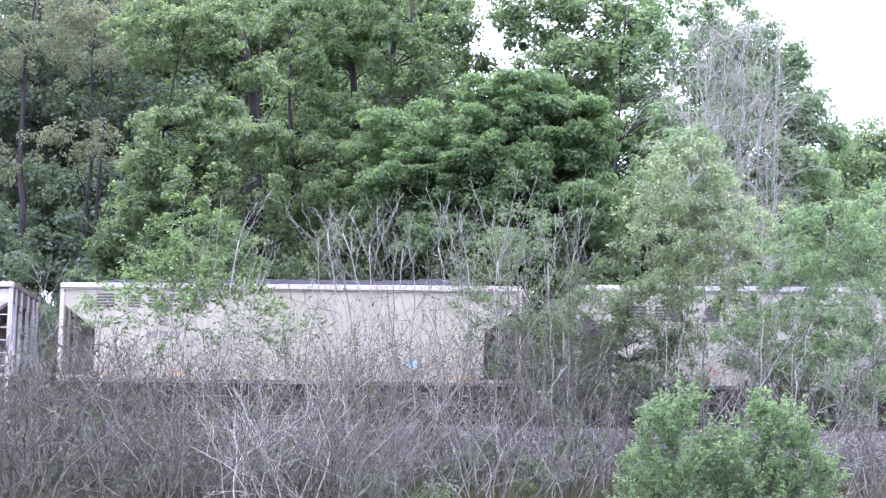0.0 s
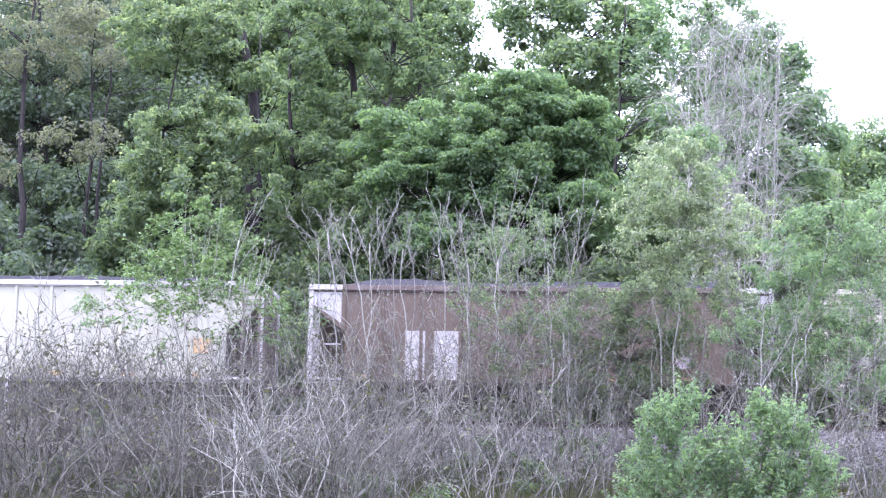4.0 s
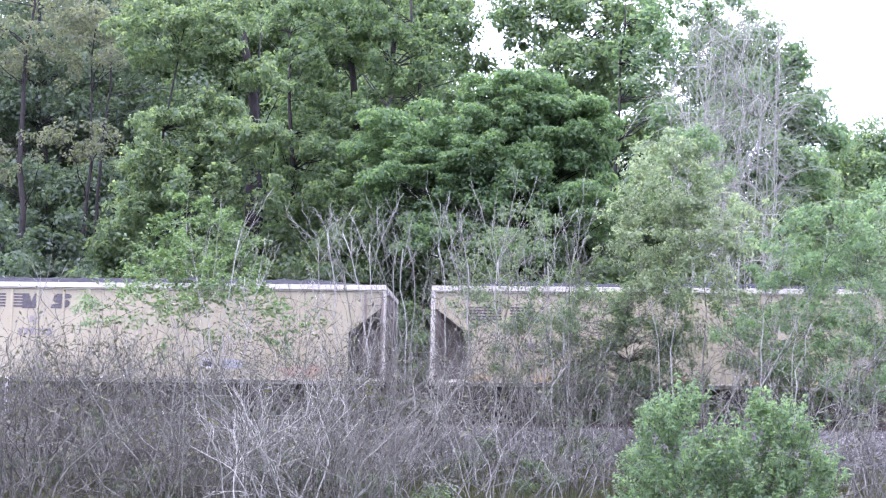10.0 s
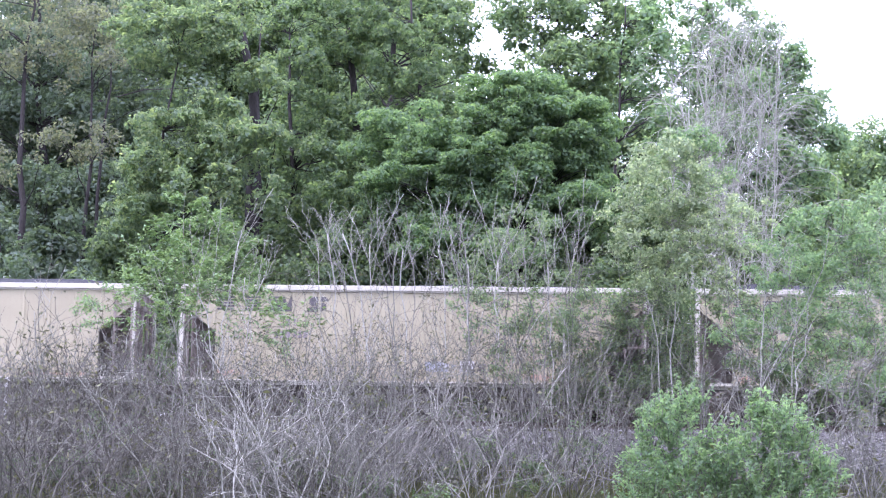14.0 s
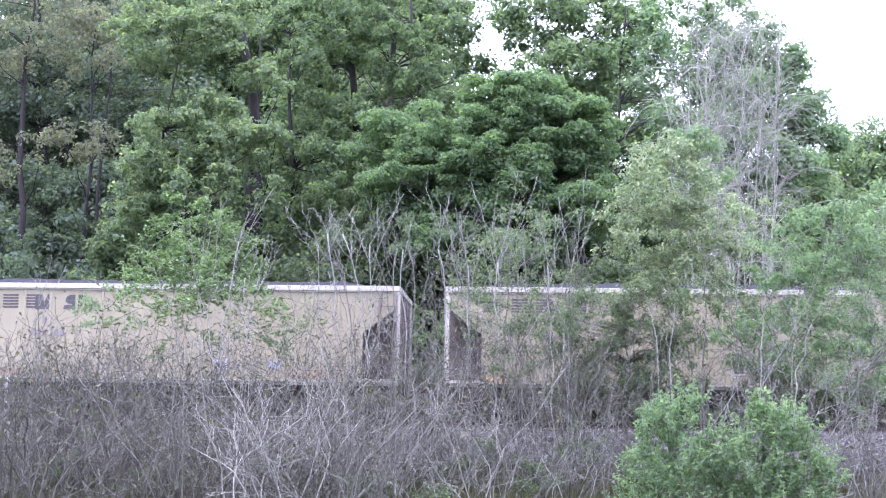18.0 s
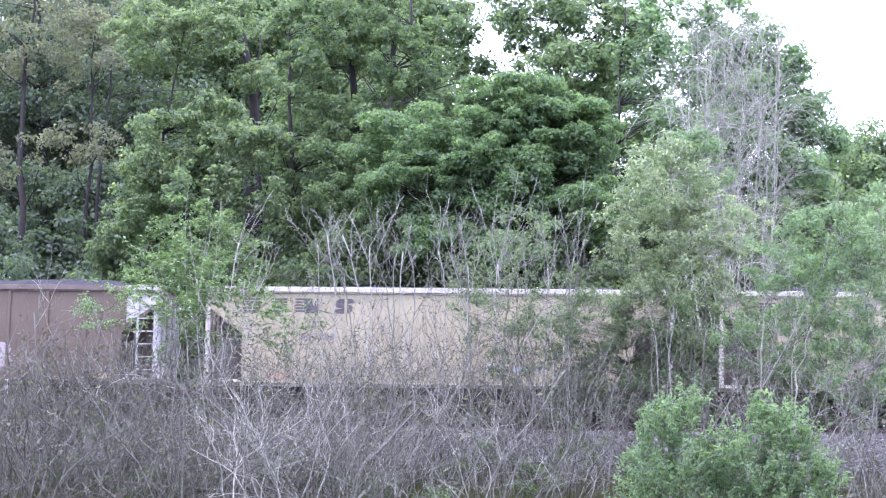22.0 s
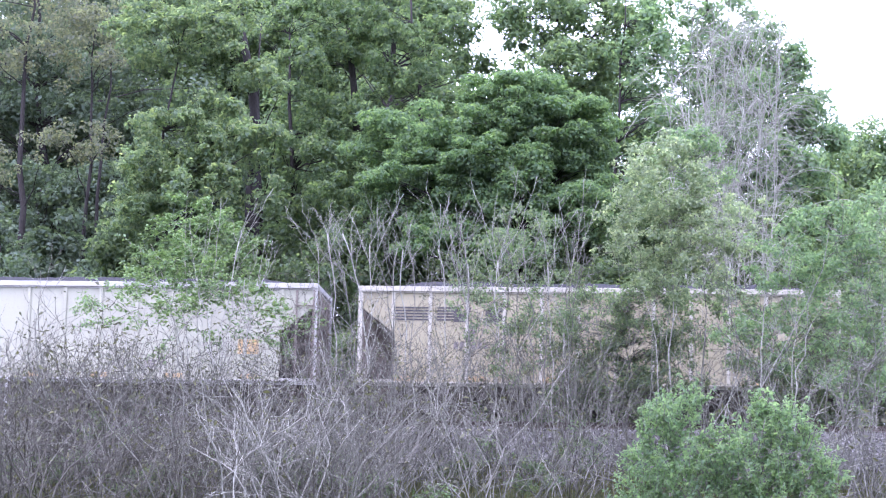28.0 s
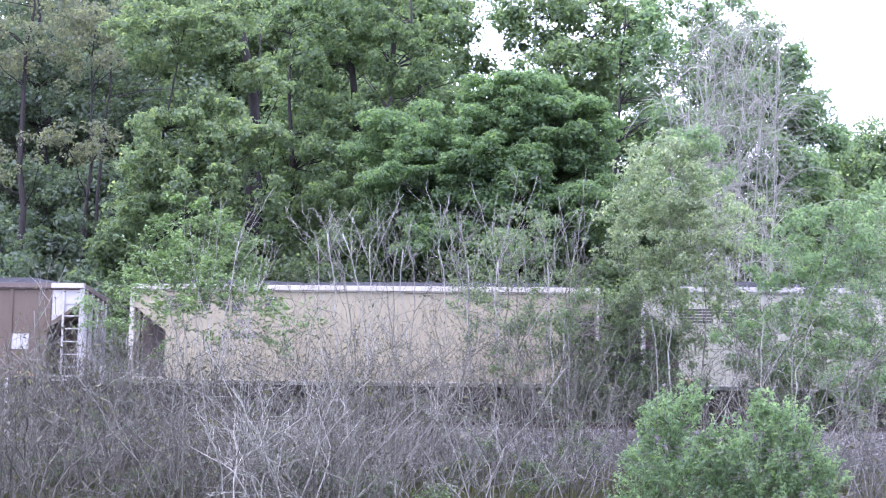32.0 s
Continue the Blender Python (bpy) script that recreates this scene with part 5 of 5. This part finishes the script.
def build_front():
    young = spray_tree("young_tree", 401, on_ground(-5.86, -6.00), [(-6.51, -6.00, 5.78), (-5.84, -6.00, 5.55), (-7.45, -6.00, 4.28), (-5.01, -6.00, 4.37)], 0.028, 24, 2.0, 6, 0.13, BARK_PALE, LEAF_SPRING,
                       "young tree in bright spring leaf before the train", lo=0.6, fall=0.35)
    pale = "leafless sapling with long pale forked stems"
    forked_sapling(470, on_ground(-2.32, -6.20), (-2.59, -6.20, 4.55), [(-2.99, -6.20, 5.30), (-2.20, -6.20, 5.00), (-2.43, -6.20, 5.19)], 0.026, BARK_PALE, pale)
    forked_sapling(471, on_ground(-1.57, -6.00), (-2.19, -6.00, 4.60), [(-2.53, -6.00, 5.16), (-1.92, -6.00, 5.04), (-1.57, -6.00, 4.48)], 0.026, BARK_PALE, pale)
    forked_sapling(472, on_ground(-0.73, -6.60), (-1.17, -6.60, 4.10), [(-1.58, -6.60, 4.61), (-0.81, -6.60, 4.76), (-1.36, -6.60, 5.00)], 0.022, BARK_GREY, pale)
    forked_sapling(473, on_ground(-0.06, -6.40), (-0.48, -6.40, 4.10), [(0.09, -6.40, 4.27), (-0.73, -6.40, 4.70), (-0.25, -6.40, 4.81)], 0.024, BARK_PALE, pale)
    forked_sapling(474, on_ground(1.36, -6.00), (1.27, -6.00, 3.74), [(0.09, -6.00, 5.87), (1.02, -6.00, 5.12), (1.54, -6.00, 4.11), (0.66, -6.00, 5.12)], 0.026, BARK_PALE, pale)
    forked_sapling(475, on_ground(2.14, -6.20), (2.02, -6.20, 3.79), [(2.62, -6.20, 6.35), (3.15, -6.20, 6.18), (1.31, -6.20, 6.01), (2.06, -6.20, 5.53), (1.63, -6.20, 4.31), (3.44, -6.20, 4.05), (3.70, -6.20, 4.36)], 0.032, BARK_PALE, pale)
    forked_sapling(476, on_ground(4.34, -6.00), (4.20, -6.00, 4.20), [(4.41, -6.00, 6.15), (3.70, -6.00, 5.66), (4.82, -6.00, 5.58), (4.24, -6.00, 5.30)], 0.028, BARK_PALE, pale)
    forked_sapling(477, on_ground(-4.98, -7.00), (-4.84, -7.00, 4.21), [(-4.39, -7.00, 5.27), (-4.00, -7.00, 5.63), (-4.63, -7.00, 5.04)], 0.026, BARK_PALE, pale)
    forked_sapling(478, on_ground(-5.56, -7.20), (-5.97, -7.20, 3.17), [(-6.20, -7.20, 4.67), (-5.60, -7.20, 4.49), (-5.36, -7.20, 5.37)], 0.024, BARK_PALE, pale)
    forked_sapling(479, on_ground(-5.14, -7.40), (-4.66, -7.40, 3.15), [(-4.11, -7.40, 4.26), (-4.30, -7.40, 3.92)], 0.022, BARK_PALE, pale)
    forked_sapling(480, on_ground(-4.45, -7.40), (-4.17, -7.40, 3.15), [(-3.67, -7.40, 4.02), (-3.92, -7.40, 4.16)], 0.02, BARK_PALE, pale)
    forked_sapling(481, on_ground(9.23, -9.00), (9.33, -9.00, 3.33), [(9.24, -9.00, 4.00), (9.53, -9.00, 3.93), (9.94, -9.00, 3.71)], 0.024, BARK_PALE, pale)
    forked_sapling(482, on_ground(10.23, -9.40), (10.14, -9.40, 1.96), [(10.10, -9.40, 3.02), (9.93, -9.40, 2.77)], 0.022, BARK_PALE, pale)
    forked_sapling(483, on_ground(10.40, -9.40), (10.41, -9.40, 1.82), [(10.54, -9.40, 3.12), (11.54, -9.40, 3.59), (10.29, -9.40, 2.84)], 0.024, BARK_PALE, pale)
    forked_sapling(484, on_ground(11.87, -12.00), (11.60, -12.00, -0.88), [(11.42, -12.00, 1.21), (11.25, -12.00, 0.37), (12.08, -12.00, -0.18)], 0.024, TWIG, pale)
    forked_sapling(485, on_ground(5.44, -11.00), (5.33, -11.00, -1.16), [(5.26, -11.00, 0.41), (5.60, -11.00, -0.16), (4.97, -11.00, -0.17)], 0.018, TWIG, pale)
    forked_sapling(486, on_ground(-2.75, -8.00), (-2.93, -8.00, -0.40), [(-3.36, -8.00, 1.25), (-2.53, -8.00, 1.41), (-2.89, -8.00, 0.81)], 0.018, TWIG, pale)
    forked_sapling(487, on_ground(-0.57, -8.00), (-0.64, -8.00, -0.37), [(-1.09, -8.00, 1.28), (-0.34, -8.00, 1.44)], 0.018, TWIG, pale)
    forked_sapling(488, on_ground(-7.78, -8.00), (-7.95, -8.00, -0.01), [(-8.46, -8.00, 1.20), (-7.47, -8.00, 1.36)], 0.016, BARK_GREY, pale)
    rng = random.Random(61)
    for k in range(15):
        x, y = -3.12 + 0.531 * (k + rng.uniform(0.1, 0.9)), rng.uniform(-7.2, -5.4)
        knee = (x, y, rng.uniform(3.4, 4.5))
        tips = [(x + rng.uniform(-1.05, 1.05), y + rng.gauss(0, 0.3), knee[2] + rng.uniform(0.55, 1.5)) for _ in range(rng.randint(3, 4))]
        forked_sapling(520 + k, on_ground(x + rng.gauss(0, 0.3), y), knee, tips, rng.uniform(0.018, 0.024), (BARK_PALE, TWIG, BARK_GREY)[k % 3], pale)
    for k, (x, y, tip, far) in enumerate(((-8.60, -11.0, (-4.11, -11.00, 0.44), (-9.65, -11.00, -0.50)), (-3.29, -12.0, (-6.38, -12.00, 0.15), (-1.34, -12.00, -0.35)), (-5.69, -10.0, (-2.82, -10.00, 1.01), (-7.70, -10.00, 0.52)),
                                          (-0.85, -12.0, (1.77, -12.00, 0.11), (-1.94, -12.00, 0.35)), (2.78, -11.0, (4.39, -11.00, 0.54), (1.11, -11.00, -0.22)), (5.39, -12.0, (5.99, -12.00, -0.26), (4.04, -12.00, -0.71)))):
        bare_stems("bare_shrub", 460 + k, on_ground(x, y), [tip, far], 0.0125, TWIG if k % 2 else BARK_GREY, "straggling leafless shrub with long leaning stems", 6, "leaning shrubs on the lower slope")
    rng = random.Random(53)
    for k in range(20):
        x, y, side = rng.uniform(-11.5, 8), rng.uniform(-13.5, -8.5), rng.choice((-1, 1))
        tips = [(x + side * rng.uniform(0.9, 2.6), y + rng.gauss(0, 0.6), ground_z(x, y) + rng.uniform(1.6, 3.0)) for _ in range(rng.randint(2, 3))]
        bare_stems("arching_shrub", 500 + k, on_ground(x, y), tips, 0.0125, (BARK_GREY, TWIG, BARK_GREY)[k % 3], "leafless shrub with grey stems arching over the slope", 5, "arching shrubs on the lower slope")
    tree("young_tree", 402, on_ground(2.17, -5.2), (2.31, -5.20, 5.11), 0.035,
         [(2.78, -5.20, 4.96, 0.70, 0.60, 0.63, 8), (2.02, -5.20, 4.16, 0.93, 0.70, 0.63, 8), (2.05, -5.20, 2.44, 1.16, 0.80, 1.41, 18), (1.26, -5.20, 3.06, 0.62, 0.60, 0.63, 5)],
         0.34, 50, 0.1, BARK_GREY, LEAF_SHADE, "thin young tree with sparse dusty green leaves", upward=0.35, shell=0.2, share=1.0, thin=0.014, fill=1.6)
    tree("young_tree", 408, on_ground(3.32, -6.4), (3.40, -6.40, 4.45), 0.03,
         [(3.19, -6.40, 3.68, 0.76, 0.60, 0.77, 8), (3.67, -6.40, 2.30, 0.91, 0.70, 1.08, 10), (2.77, -6.40, 1.37, 0.91, 0.70, 0.92, 9), (4.41, -6.40, 3.53, 0.61, 0.60, 0.62, 5)],
         0.26, 34, 0.09, BARK_GREY, LEAF_SHADE, "slender young tree with few dusty leaves", shell=0.15, share=1.0, thin=0.012, fill=1.8,
         more=[(on_ground(4.09, -6.2), (4.40, -6.40, 4.15), 0.024), (on_ground(2.86, -6.6), (2.43, -6.40, 3.52), 0.024)])
    silvery = tree("silvery_tree", 403, on_ground(6.85, -7), (6.89, -7.00, 6.99), 0.04,
         [(6.82, -7.00, 6.84, 0.83, 0.70, 0.54, 8), (6.75, -7.00, 5.76, 1.43, 1.00, 0.85, 26), (6.39, -7.00, 4.38, 1.35, 1.00, 0.92, 26), (8.19, -7.00, 4.70, 1.20, 1.00, 0.92, 20), (7.30, -7.00, 3.32, 1.65, 1.00, 0.76, 18)],
         0.24, 46, 0.1, BARK_PALE, LEAF_SILVER, "silvery green small-leaved tree beside the track", upward=0.3, shell=0.1, share=0.7, thin=0.016,
         more=[(on_ground(7.60, -7.3), (8.34, -7.00, 5.16), 0.03), (on_ground(6.25, -6.8), (5.63, -7.00, 4.68), 0.03)], fill=3.6)
    SWAY.append((silvery, [(0, 3.2), (0.5, 3.3), (1, 3.1), (1.5, 2.6), (2, 1.9), (3, 1.3), (6, 0.5), (12, 0), (20, -0.5), (25, -0.6), (32, -0.8)]))
    SWAY.append((young, [(0, -0.5), (3, -0.2), (6, 0.1), (7.7, 0.5), (9.5, 0.2), (12, -0.2), (14.5, -0.6), (17, -0.5), (19, -0.4), (23, 0), (27, 0.1), (29, -0.3), (32, -0.4)]))
    tree("young_tree", 409, on_ground(7.45, -6.2), (7.49, -6.20, 7.39), 0.035,
         [(6.96, -6.20, 6.92, 0.69, 0.60, 0.47, 14), (7.64, -6.20, 7.08, 0.43, 0.50, 0.39, 9), (7.88, -6.20, 6.22, 0.61, 0.60, 0.62, 10)], 0.24, 40, 0.1, BARK_GREY, LEAF_FRESH,
         "slim young tree with fresh green tips", shell=0.2, share=1.0, thin=0.012, fill=1.5)
    tree("shrub", 404, on_ground(5.35, -4.9), (5.28, -4.90, 2.98), 0.05,
         [(4.82, -4.90, 2.35, 1.24, 0.90, 1.10, 20), (6.37, -4.90, 2.52, 1.23, 0.90, 1.25, 22), (7.15, -4.90, 1.29, 0.77, 0.80, 0.93, 9), (5.16, -4.90, 0.64, 1.54, 0.90, 0.85, 20), (4.07, -4.90, 1.25, 0.62, 0.70, 0.94, 8)],
         0.26, 52, 0.09, BARK_GREY, LEAF_SHADE, "dusty dark green shrub beside the track", "shrub", shell=0.3, share=1.0, thin=0.014, fill=4.2)
    tree("young_tree", 405, on_ground(11.10, -9), (11.10, -9.00, 4.68), 0.03,
         [(10.95, -9.00, 4.24, 1.30, 1.00, 0.67, 18), (11.97, -9.00, 4.39, 0.87, 1.00, 1.04, 14), (9.94, -9.00, 3.34, 1.30, 1.00, 0.74, 18), (11.39, -9.00, 2.62, 1.58, 1.00, 0.88, 20), (9.68, -8.00, 1.70, 1.32, 1.00, 1.19, 18), (11.68, -9.00, 0.86, 1.15, 1.00, 1.02, 18), (8.50, -8.00, 1.83, 0.73, 0.80, 0.75, 5)],
         0.24, 44, 0.1, BARK_PALE, LEAF_FRESH, "airy fresh green young trees beside the track", upward=0.35, shell=0.3, share=1.0, thin=0.016,
         more=[(on_ground(9.94, -8.6), (9.94, -9.00, 3.34), 0.025), (on_ground(12.04, -9.3), (12.11, -9.00, 4.69), 0.025)], fill=2.9)
    tree("young_tree", 407, on_ground(10.50, -5.2), (10.50, -5.20, 3.45), 0.04,
         [(9.89, -5.20, 1.75, 1.52, 0.80, 1.39, 26), (11.87, -5.20, 2.08, 1.21, 0.80, 1.70, 26), (8.52, -5.20, 2.51, 0.92, 0.70, 0.93, 8), (10.66, -5.20, 0.53, 1.96, 0.80, 0.77, 18)],
         0.3, 70, 0.1, BARK_GREY, LEAF_SHADE, "dusty green young tree close to the track", shell=0.3, share=1.0, thin=0.014, fill=2.4,
         more=[(on_ground(9.58, -5.2), (9.43, -5.20, 2.51), 0.03), (on_ground(12.02, -5.3), (12.02, -5.20, 3.47), 0.03)])
    bush = leafy_shoots("bush", 406, on_ground(8.33, -16.00),
         [(7.03, -16.00, -1.47, 0.66, 0.60, 0.53), (7.36, -16.00, -1.00, 0.37, 0.40, 0.29), (6.71, -16.00, -1.87, 0.59, 0.60, 0.53), (9.39, -16.00, -1.57, 0.72, 0.60, 0.50), (9.06, -16.00, -1.18, 0.33, 0.30, 0.24), (9.78, -16.00, -1.76, 0.66, 0.50, 0.46), (8.28, -16.00, -2.18, 0.99, 0.80, 0.53), (6.52, -16.00, -2.73, 0.72, 0.80, 0.66), (7.57, -16.00, -2.58, 0.99, 0.90, 0.59), (8.74, -16.00, -2.69, 1.12, 0.90, 0.66), (9.91, -16.00, -2.54, 0.92, 0.80, 0.66), (10.62, -16.00, -2.86, 0.53, 0.60, 0.46), (7.71, -16.00, -3.36, 1.45, 0.90, 0.59), (9.39, -16.00, -3.40, 1.32, 0.90, 0.59), (6.27, -16.00, -3.39, 0.53, 0.60, 0.53)],
         105, 0.125, BARK_GREY, LEAF_BUSH, "soft green leafy bush on the lower slope")
    SWAY.append((bush, [(0, 0), (12, 0), (16, -0.1), (19, 0), (21, 0.3), (22, 0.5), (24, 0.9), (25.5, 0.75), (32, 0.85)]))
    for k, (px, z, y, w, h) in enumerate(((-8.84, 2.11, -7.0, 0.6, 0.5), (-9.98, -2.35, -9.0, 0.9, 0.4), (2.17, -1.52, -6.0, 0.5, 0.5), (1.01, -2.99, -12.0, 0.4, 0.3),
                                           (-3.17, -2.42, -10.0, 0.9, 0.4), (-5.94, -2.64, -11.0, 1.0, 0.4), (3.51, -2.35, -9.0, 0.7, 0.5), (-8.61, -2.20, -9.0, 1.0, 0.5), (-4.70, -1.83, -8.0, 0.8, 0.5),
                                           (-0.83, -2.64, -11.0, 0.9, 0.4), (4.64, -1.39, -8.0, 0.7, 0.6), (3.73, 0.26, -5.0, 0.6, 0.6), (1.26, -2.05, -7.0, 0.6, 0.4), (-8.23, -1.09, -8.0, 0.8, 0.5), (4.80, 0.07, -4.6, 0.8, 0.5), (-2.43, -2.06, -9.0, 0.9, 0.5))):
        tree("seedling", 420 + k, on_ground(px, y), (px, y, z + h), 0.015, [(px, y, z, w, 0.5, h, 9 if k in (0, 2, 3) else 20)], 0.26, 44, 0.09, BARK_GREY, LEAF_SPRING if k in (0, 2, 3) else LEAF_SHADE,
             "small green seedling among the bare brush", "seedling", shell=0.2, group="seedlings in the brush", share=1.0, thin=0.01)
    # rough grass on the lower slope
    gen = np.random.default_rng(31)
    n = 32000
    x, y = gen.uniform(-16, 16, n), gen.uniform(-19.0, -4.6, n)
    foot = np.stack([x, y, [ground_z(u, v) - 0.03 for u, v in zip(x, y)]], 1)
    tip = foot + np.stack([gen.normal(size=n) * 0.14, gen.normal(size=n) * 0.14, gen.uniform(0.2, 0.85, n)], 1)
    half = np.stack([np.full(n, 0.011), gen.normal(size=n) * 0.006, np.zeros(n)], 1)
    bend = foot * 0.45 + tip * 0.55 - (tip - foot) * [0.18, 0.18, 0]
    tagged(new("rough_grass", quads_mesh("rough_grass", np.stack([foot, bend + half, tip, bend - half], 1), GRASS_LEAF)), "dull green and straw rough grass under the brush", "grass", kind="stuff")
    post = thing("marker_post", post_base, "slim weathered white marker post by the track", "post")
    part("shaft", boxes("shaft", [(-0.036, 0.036, -0.03, 0.03, -0.4, 1.5)], POST_WHITE, 0.01), post)
    part("cap", boxes("cap", [(-0.042, 0.042, -0.036, 0.036, 1.5, 1.54)], POST_WHITE, 0.01), post)


build_wood()
weeping_tree()
build_brush()
build_front()
motions()
